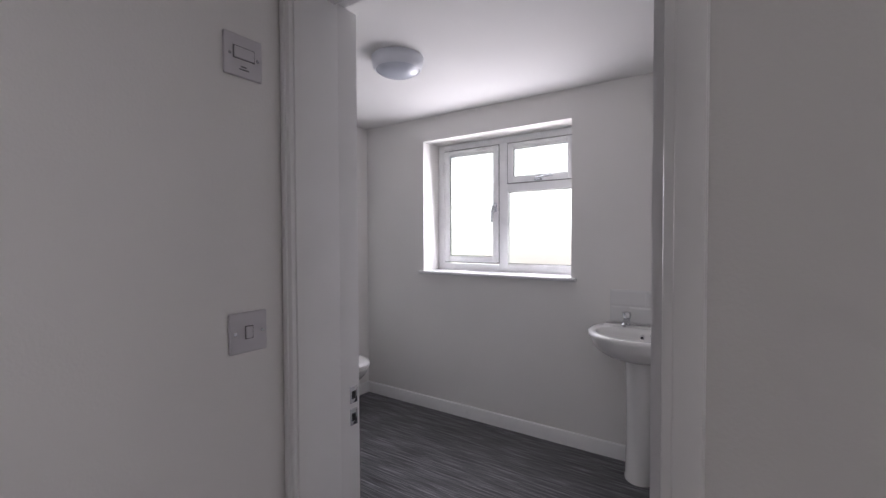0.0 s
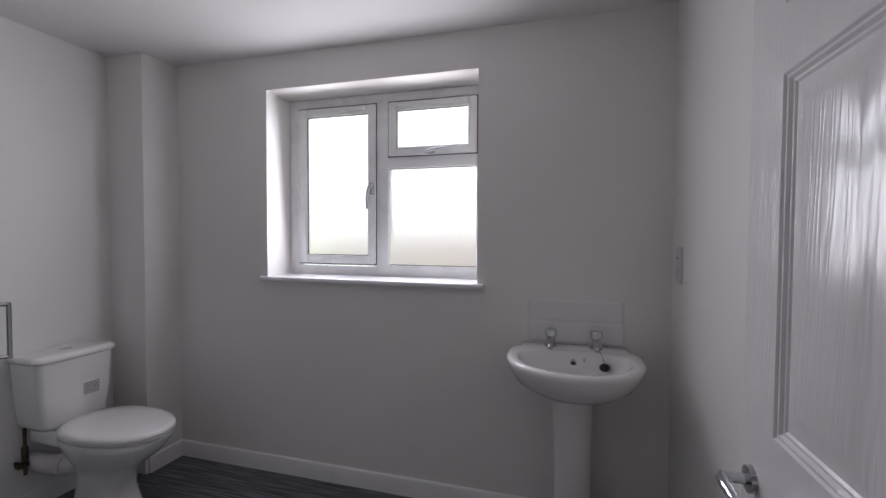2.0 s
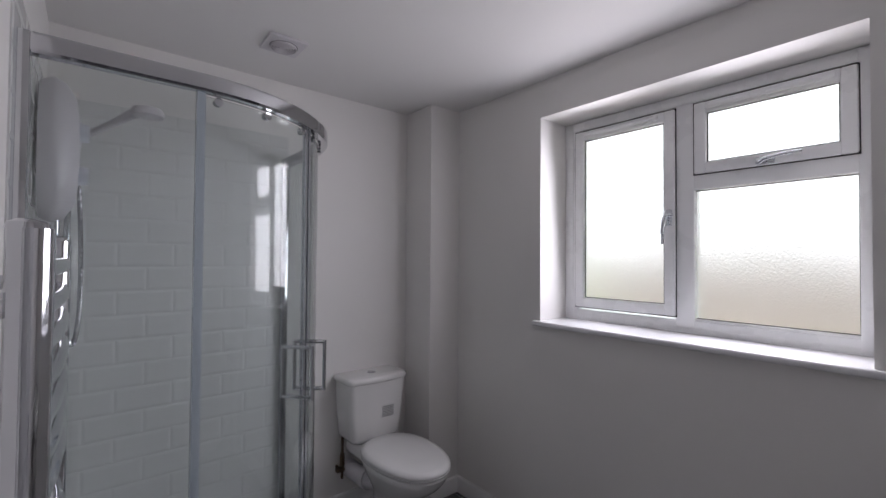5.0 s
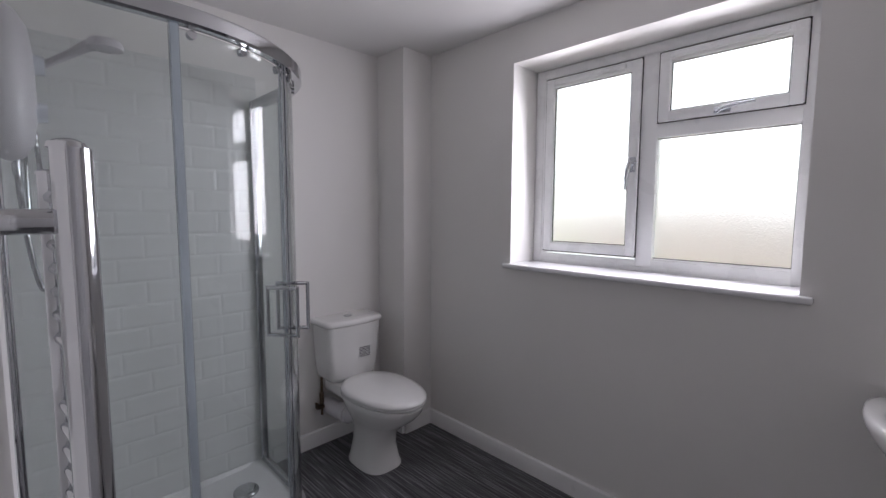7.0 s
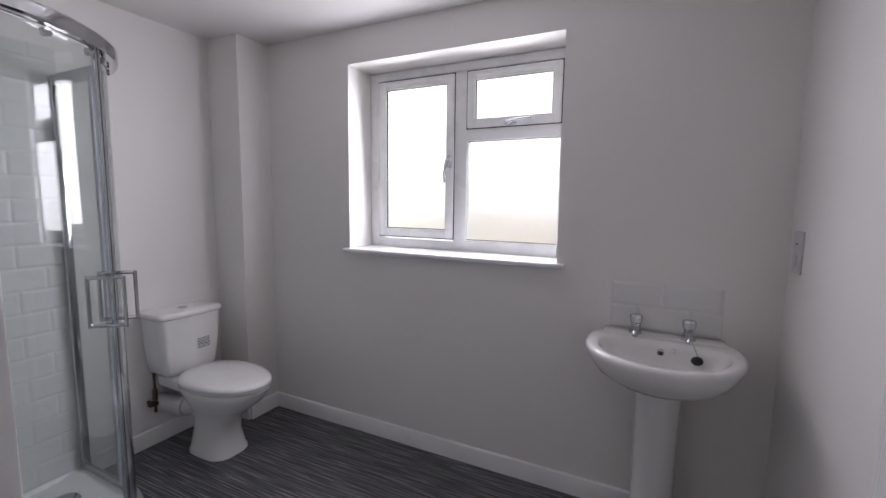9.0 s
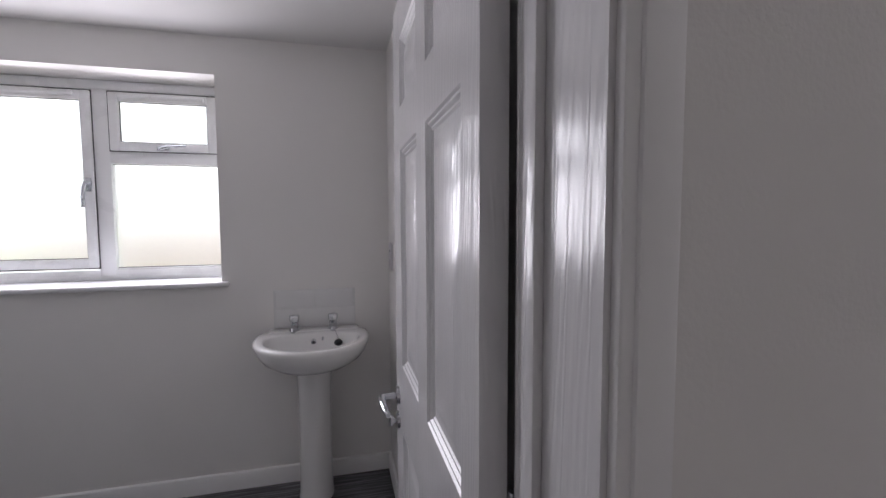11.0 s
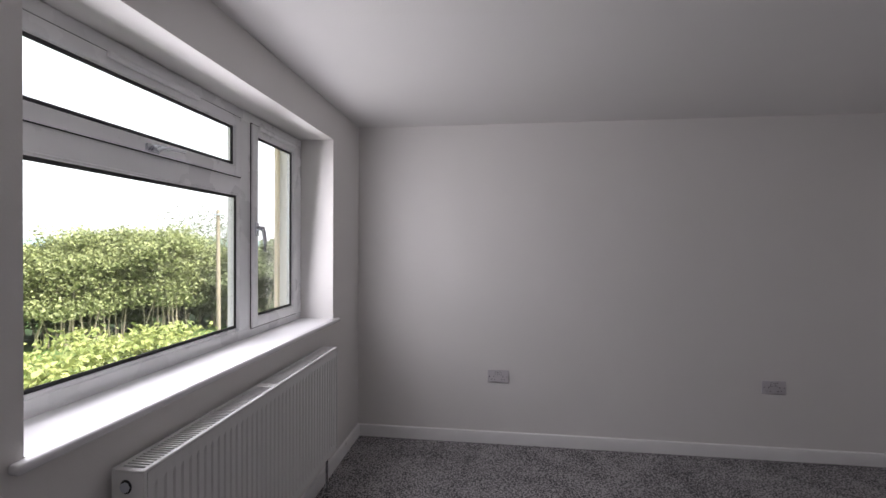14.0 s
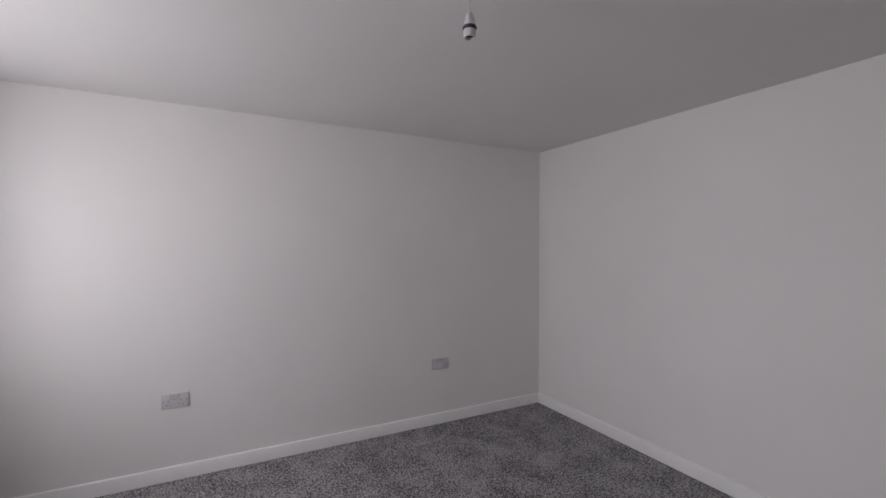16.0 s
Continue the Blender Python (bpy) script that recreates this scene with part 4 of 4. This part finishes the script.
# electric shower, riser rail, head and hose
es = empty("electric_shower", "white plastic electric shower unit on the tiles", "shower unit", at=(-2.15, BY0 + 0.012, 1.5))
YS = BY0 + 0.013
eb = loft(B(), [[(-2.15 + w * math.cos(k * math.pi / 20) * 1.0, y, 1.735 + h * math.copysign(abs(math.sin(k * math.pi / 20)) ** 0.8, math.sin(k * math.pi / 20))) for k in range(40)] for y, w, h in ((YS, 0.10, 0.215), (YS + 0.03, 0.112, 0.23), (YS + 0.06, 0.105, 0.215), (YS + 0.085, 0.075, 0.17), (YS + 0.095, 0.03, 0.09))])
part("casing", eb, PLASTIC, es, smooth=60)
for z in (1.80, 1.66):
    part("dial", cyl(B(), (-2.15, YS + 0.08, z), (-2.15, YS + 0.118, z), 0.032, 0.028, 24), GREYPLASTIC, es)
part("hose_outlet", cyl(B(), (-2.15, YS + 0.04, 1.47), (-2.15, YS + 0.04, 1.525), 0.011), CHROME, es)
rr = empty("riser_rail", "chrome shower riser rail with a white hand shower", "shower rail", at=(-2.42, YS, 1.33))
part("rail", cyl(B(), (-2.42, YS + 0.06, 1.31), (-2.42, YS + 0.06, 1.97), 0.0105), CHROME, rr)
for z in (1.33, 1.95):
    part("rail_bracket", box(B(), -2.44, YS, z - 0.025, -2.40, YS + 0.075, z + 0.025, 0.008), CHROME, rr)
hs = B()
tube(hs, [(-2.42, YS + 0.075, 1.83), (-2.40, YS + 0.12, 1.86), (-2.34, YS + 0.19, 1.90), (-2.28, YS + 0.235, 1.925), (-2.25, YS + 0.26, 1.93)], lambda i: (0.012, 0.012, 0.014, 0.018, 0.022)[i], 14)
loft(hs, [[tuple(Vector((-2.225, YS + 0.28, 1.925)) + Vector((r * math.cos(k * math.pi / 14), r * math.sin(k * math.pi / 14), h))) for k in range(28)] for h, r in ((0.022, 0.02), (0.015, 0.045), (0.0, 0.052), (-0.012, 0.05), (-0.014, 0.044))])
part("hand_shower", hs, PLASTIC, rr, "white plastic hand shower")
part("slider", box(B(), -2.445, YS + 0.035, 1.80, -2.395, YS + 0.095, 1.86, 0.012), PLASTIC, rr)
hp = []
for i in range(181):
    u = i / 180
    a, b, c, d = Vector((-2.15, YS + 0.04, 1.48)), Vector((-2.14, YS + 0.06, 0.92)), Vector((-2.36, YS + 0.14, 0.95)), Vector((-2.42, YS + 0.08, 1.82))
    hp.append(a * (1 - u) ** 3 + b * 3 * u * (1 - u) ** 2 + c * 3 * u * u * (1 - u) + d * u ** 3)
part("hose", tube(B(), hp, lambda i: 0.0085 if i % 2 else 0.0068, 10), STEEL, rr, "ribbed steel shower hose", smooth=0)
part("warning_tag", box(B(), -2.445, YS + 0.078, 1.985, -2.395, YS + 0.08, 2.02), PAPER, rr)
part("tag_print", box(B(), -2.44, YS + 0.0802, 1.998, -2.40, YS + 0.081, 2.008), RED_INK, rr)

# ---- towel radiator ----
tr = empty("towel_radiator", "chrome ladder towel radiator on the wall", "towel radiator", at=(-1.16, BY0, 0.35))
TYY = BY0 + 0.092
for x in (-0.92, -1.40):
    part("upright", loft(B(), [[(x + 0.023 * math.cos(k * math.pi / 10), TYY + 0.021 * max(-0.7, math.sin(k * math.pi / 10)) , z) for k in range(20)] for z in (0.35, 1.43)]), CHROME, tr)
    part("end_cap", loft(B(), [oval(x, TYY, z, r, r, r, 20) for z, r in ((1.43, 0.0175), (1.436, 0.016), (1.440, 0.008))]), CHROME, tr)
    for z in (0.55, 1.355):
        part("wall_bracket", cyl(B(), (x - 0.02 if x < -1.2 else x - 0.0, BY0, z), (x - 0.02 if x < -1.2 else x - 0.0, TYY, z), 0.013), CHROME, tr)
z = 0.40
k = 0
while z < 1.41:
    k += 1
    if k not in (8, 9, 16, 17):
        part("rung", tube(B(), [(-0.92, TYY, z), (-1.05, TYY + 0.012, z), (-1.17, TYY + 0.016, z), (-1.29, TYY + 0.012, z), (-1.40, TYY, z)], 0.011, 12), CHROME, tr)
    z += 0.043

# ---- ceiling fittings ----
LXc, LYc = -1.108, 1.965
cl = empty("bulkhead_light", "round bulkhead ceiling light, unlit, with opal diffuser", "ceiling light", at=(LXc, LYc, CEIL))
part("body_ring", loft(B(), [oval(LXc, LYc, CEIL - d, r, r, r, 48) for d, r in ((0, 0.134), (0.004, 0.137), (0.030, 0.135), (0.058, 0.127), (0.066, 0.118), (0.064, 0.112))], True, False), GREYPLASTIC, cl, smooth=50)
part("diffuser", loft(B(), [oval(LXc, LYc, CEIL - d, r, r, r, 48) for d, r in ((0.060, 0.117), (0.070, 0.110), (0.082, 0.092), (0.091, 0.062), (0.095, 0.028))]), DIFFUSER, cl, smooth=60)
FX, FYc = -2.14, 1.822
ef = empty("extractor_fan", "square white ceiling extractor fan with a round grille", "extractor fan", at=(FX, FYc, CEIL))
part("fan_cover", box(B(), FX - 0.078, FYc - 0.078, CEIL - 0.014, FX + 0.078, FYc + 0.078, CEIL, 0.005, 3), PLASTIC, ef)
part("fan_opening", cyl(B(), (FX, FYc, CEIL - 0.0148), (FX, FYc, CEIL - 0.01), 0.056, seg=36), DARK, ef)
for r in (0.054, 0.043, 0.032, 0.021, 0.010):
    part("grille_ring", loft(B(), [oval(FX, FYc, CEIL - d, q, q, q, 36) for d, q in ((0.015, r), (0.024, r - 0.001), (0.024, r - 0.006), (0.015, r - 0.007))], False, False), PLASTIC, ef)
pc = empty("pull_cord", "white light pull cord tied up near the ceiling", "pull cord", at=(-1.47, BY0 + 0.05, CEIL))
part("cord_switch", loft(B(), [oval(-1.47, BY0 + 0.06, CEIL - d, r, r, r, 24) for d, r in ((0, 0.04), (0.012, 0.04), (0.03, 0.03), (0.036, 0.012))]), PLASTIC, pc)
random.seed(5)
cp = [(-1.47, BY0 + 0.06, CEIL - 0.03)]
for i in range(70):
    a = i * 0.9
    cp.append((-1.47 + 0.014 * math.sin(a) + random.uniform(-0.006, 0.006), BY0 + 0.06 + 0.014 * math.cos(a * 1.3) + random.uniform(-0.006, 0.006), CEIL - 0.10 - 0.15 * abs(((i * 3 / 70) % 2) - 1)))
part("cord", tube(B(), cp, 0.003, 6), PLASTIC, pc)

# ---- outdoors ----
def rolling(bm, x0, x1, y0, y1, n, h):
    g = [[bm.verts.new((x0 + (x1 - x0) * i / n, y0 + (y1 - y0) * j / n, h(x0 + (x1 - x0) * i / n, y0 + (y1 - y0) * j / n))) for j in range(n + 1)] for i in range(n + 1)]
    for i in range(n):
        for j in range(n):
            bm.faces.new((g[i][j], g[i + 1][j], g[i + 1][j + 1], g[i][j + 1]))
    return bm


gz = lambda x, y: GROUND + (0 if math.hypot(x, y) < 60 else 0.0) + 0.05 * noise.noise((x * 0.3, y * 0.3, 0))
gb = rolling(B(), -60, 60, -60, 60, 90, gz)
gv = [gb.verts.new((sx * 3000, sy * 3000, GROUND - 2)) for sx, sy in ((-1, -1), (1, -1), (1, 1), (-1, 1))]
gi = [gb.verts.new((sx * 60, sy * 60, GROUND - 0.05)) for sx, sy in ((-1, -1), (1, -1), (1, 1), (-1, 1))]
for i in range(4):
    gb.faces.new((gv[i], gv[(i + 1) % 4], gi[(i + 1) % 4], gi[i]))
struct("ground", gb, GRASS, "rough green grass around the house", "grass")
struct("driveway", sweep(B(), [(4.0, 16.5, GROUND), (9.0, 12.3, GROUND), (13.0, 9.5, GROUND), (18.0, 6.0, GROUND), (26.0, 0.0, GROUND)], [(-1.3, 0.0), (1.3, 0.0), (1.25, 0.09), (-1.25, 0.09)]), ROAD, "pale grey lane below the window", "road")
yard = B()
rolling(yard, -14.0, 1.2, OUT_N + 0.01, 20.5, 24, lambda x, y: GROUND + 0.09 + 0.01 * noise.noise((x * 0.8, y * 0.8, 2)))
struct("gravel_yard", yard, GRAVEL, "pale tan gravel yard behind the house", "gravel")
hb = B()
rolling(hb, -900, 1500, 500, 900, 40, lambda x, y: GROUND - 6 + max(0, 22 * math.sin((y - 500) / 400 * math.pi)) * (0.75 + 0.5 * noise.noise((x * 0.004, y * 0.004, 3))))
struct("backdrop_hills_north", hb, HILL, "distant hills tinted blue-green for haze", "hills")
hb = B()
rolling(hb, 500, 900, -900, 900, 40, lambda x, y: GROUND - 6 + max(0, 22 * math.sin((x - 500) / 400 * math.pi)) * (0.75 + 0.5 * noise.noise((x * 0.004, y * 0.004, 5))))
struct("backdrop_hills_east", hb, HILL, "distant hills tinted blue-green for haze", "hills")


def leaf_cloud(clumps, count, size, seed, flat=0.6):
    """Many small folded leaves scattered through overlapping clumps (x, y, z, rx, rz)."""
    rnd = random.Random(seed)
    vs, fs = [], []
    tot = sum(c[3] ** 2 for c in clumps)
    for cx, cy, cz, rx, rz in clumps:
        for _ in range(int(count * rx * rx / tot)):
            d = Vector((rnd.gauss(0, 1), rnd.gauss(0, 1), rnd.gauss(0, 1))).normalized() * (rnd.random() ** 0.45)
            p = Vector((cx + d.x * rx, cy + d.y * rx, cz + d.z * rz))
            q = Euler((rnd.uniform(-1.1, 1.1), rnd.uniform(-1.1, 1.1), rnd.uniform(0, 6.3))).to_matrix()
            s = size * rnd.uniform(0.6, 1.3)
            b = len(vs)
            for u, v, w in ((-1, 0, 0), (0, -flat, 0.15), (1, 0, -0.1), (0, flat, 0.15)):
                vs.append(tuple(p + q @ Vector((u * s, v * s, w * s))))
            fs.append((b, b + 1, b + 2, b + 3))
    me = bpy.data.meshes.new("leaves")
    me.from_pydata(vs, [], fs)
    return me


def make_tree(label, seed, height, width, mat, count, leaf, stems, base, group, name="tree", low=0.35):
    rnd = random.Random(seed)
    root = empty(name, label, name, group)
    clumps = []
    for i in range(stems):
        a = rnd.uniform(0, 6.28)
        lean = width * rnd.uniform(0.1, 0.42)
        x0, y0 = 0.5 * width * rnd.uniform(-0.6, 0.6), 0.25 * width * rnd.uniform(-0.6, 0.6)
        top = height * rnd.uniform(0.62, 0.92)
        pts = []
        for k in range(6):
            u = k / 5
            pts.append((x0 + lean * math.cos(a) * u * u + rnd.uniform(-0.06, 0.06), y0 + lean * math.sin(a) * u * u + rnd.uniform(-0.06, 0.06), top * u))
        r0 = base * rnd.uniform(0.6, 1.2)
        part("trunk", tube(B(), pts, lambda k: r0 * (1 - 0.15 * k), 7), BARK, root)
        for _ in range(6):
            s = pts[rnd.choice((2, 3, 4))]
            clumps.append((s[0] + rnd.uniform(-0.5, 0.5) * width * 0.5, s[1] + rnd.uniform(-0.5, 0.5) * width * 0.4, height * rnd.uniform(low, 0.9), width * rnd.uniform(0.16, 0.30), height * rnd.uniform(0.07, 0.13)))
        clumps.append((pts[-1][0], pts[-1][1], top, width * rnd.uniform(0.1, 0.2), height * 0.12))
    me = leaf_cloud(clumps, count, leaf, seed)
    me.materials.append(mat)
    c = new("crown", me)
    c.parent = root
    return root


protos = [make_tree("tall leafy hedgerow tree with many bare stems below", 11, 4.7, 3.4, LEAF_HEDGE, 17000, 0.066, 14, 0.03, "hedgerow trees"),
          make_tree("tall leafy hedgerow tree with many bare stems below", 23, 4.4, 3.6, LEAF_HEDGE, 17000, 0.066, 14, 0.03, "hedgerow trees"),
          make_tree("dark green dense hedgerow tree", 37, 4.3, 3.4, LEAF_DARK, 17000, 0.066, 7, 0.05, "hedgerow trees", low=0.15)]
tan_hedge = make_tree("dense grey-brown hedgerow tree coming into bud", 43, 4.3, 3.4, LEAF_TAN, 17000, 0.066, 7, 0.05, "budding hedgerow trees", low=0.15)
sparse = make_tree("thin-crowned tree with bare twigs above the hedge", 51, 6.2, 3.6, LEAF_DARK, 2600, 0.06, 14, 0.035, "thin trees")
bush = [make_tree("bright yellow-green leafy garden shrub", 61, 2.7, 2.6, LEAF_BUSH, 9000, 0.055, 7, 0.02, "garden shrubs", "shrub", 0.15),
        make_tree("bright yellow-green leafy garden shrub", 71, 2.3, 2.4, LEAF_BUSH, 8000, 0.055, 7, 0.02, "garden shrubs", "shrub", 0.12)]
rnd = random.Random(9)
used = set()


def plant(proto, x, y, s=1.0):
    m = pose(x, y, GROUND - 0.05, 0, 0, rnd.uniform(0, 360))
    if proto.name not in used:
        used.add(proto.name)
        proto.matrix_basis = m
        ob = proto
    else:
        ob = copy_thing(proto, m)
    ob.scale = (s, s, s * rnd.uniform(0.92, 1.06))
    return ob


# hedgerow along a line beyond the lane
HX0, HY0, HX1, HY1 = 4.0, 26.0, 30.0, 5.5
for i in range(22):
    u = i / 21
    for row in range(2):
        k = (i * 2 + row) % 5
        pr = protos[2] if row == 1 or (12 < i < 16) else protos[k % 2]
        plant(pr, HX0 + (HX1 - HX0) * u + row * 1.4 + rnd.uniform(-0.4, 0.4), HY0 + (HY1 - HY0) * u + row * 1.6 + rnd.uniform(-0.4, 0.4), rnd.uniform(0.92, 1.08))
for i in range(18):
    u = (i + 0.5) / 18
    plant(protos[2], HX0 + (HX1 - HX0) * u + 2.4, HY0 + (HY1 - HY0) * u + 2.8, rnd.uniform(0.62, 0.75))
for i in range(9):
    plant(tan_hedge, -13.0 + i * 2.0, 22.0 + rnd.uniform(-0.6, 0.6), rnd.uniform(1.12, 1.25))
for x, y in ((23.4, 17.6), (25.2, 16.2), (26.0, 17.8)):
    plant(sparse, x, y, rnd.uniform(0.95, 1.1))
for x, y, k, s in ((5.2, 7.4, 0, 1.12), (6.6, 6.3, 1, 1.12), (8.0, 6.6, 0, 1.06), (7.2, 8.0, 1, 1.15), (5.6, 5.4, 1, 0.95), (9.6, 7.0, 1, 0.8), (4.2, 9.2, 0, 0.95), (10.9, 6.0, 0, 0.62), (8.2, 4.3, 0, 1.05), (9.7, 4.6, 1, 0.9)):
    plant(bush[k], x, y, s)
pl = empty("utility_pole", "weathered grey-brown wooden utility pole beside the hedge", "utility pole", at=(16.6, 11.2, GROUND))
part("pole", tube(B(), [(16.6, 11.2, GROUND - 0.3), (16.6, 11.2, GROUND + 3), (16.62, 11.22, 2.85)], lambda i: (0.095, 0.085, 0.065)[i], 14), POLEWOOD, pl)
part("insulator_bracket", box(B(), 16.55, 11.0, 2.60, 16.68, 11.42, 2.68, 0.01), ALU, pl)

# ---- wall tiles inside the shower ----
def tiled_wall(name, origin, along, normal, length, top):
    """Metro tiles in running bond on a wall; the grout bed is its own mesh."""
    wall = empty(name, "white bevelled metro tiles inside the shower", "wall tiles", at=origin, kind="structure")
    o, a, nrm = Vector(origin), Vector(along), Vector(normal)
    rot = Matrix((a, -nrm, Vector((0, 0, 1)))).transposed().to_4x4()
    gb_ = B()
    box(gb_, 0, -0.003, TZ, length, 0, top)
    bmesh.ops.transform(gb_, matrix=rot, verts=gb_.verts[:])
    me = mesh("grout", gb_, GROUT, 0)
    g = new("grout", me)
    g.parent = wall
    kinds = {}
    row, z = 0, TZ + 0.002
    while z < top - 0.02:
        h = min(0.100, top - z)
        x = -0.1 if row % 2 else 0.0
        while x < length - 0.004:
            x0, x1 = max(x, 0), min(x + 0.2, length)
            if x1 - x0 > 0.03:
                key = (round(x1 - x0, 3), round(h, 3))
                if key not in kinds:
                    kinds[key] = mesh("metro_tile", bevel_tile(x1 - x0 - 0.0016, h - 0.0016), TILE, 0)
                t = new("tile", kinds[key])
                t.parent = wall
                t.matrix_basis = Matrix.Translation(a * ((x0 + x1) / 2) + nrm * 0.002 + Vector((0, 0, z + h / 2))) @ rot
            x += 0.2
        z += 0.1
        row += 1
    return wall


tiled_wall("shower_tiles_west", (BX0, SY + 0.02, 0), (0, -1, 0), (1, 0, 0), SY + 0.02 - BY0, 2.02)
tiled_wall("shower_tiles_south", (BX0 + 0.011, BY0, 0), (1, 0, 0), (0, 1, 0), SX + 0.03 - BX0, 2.02)
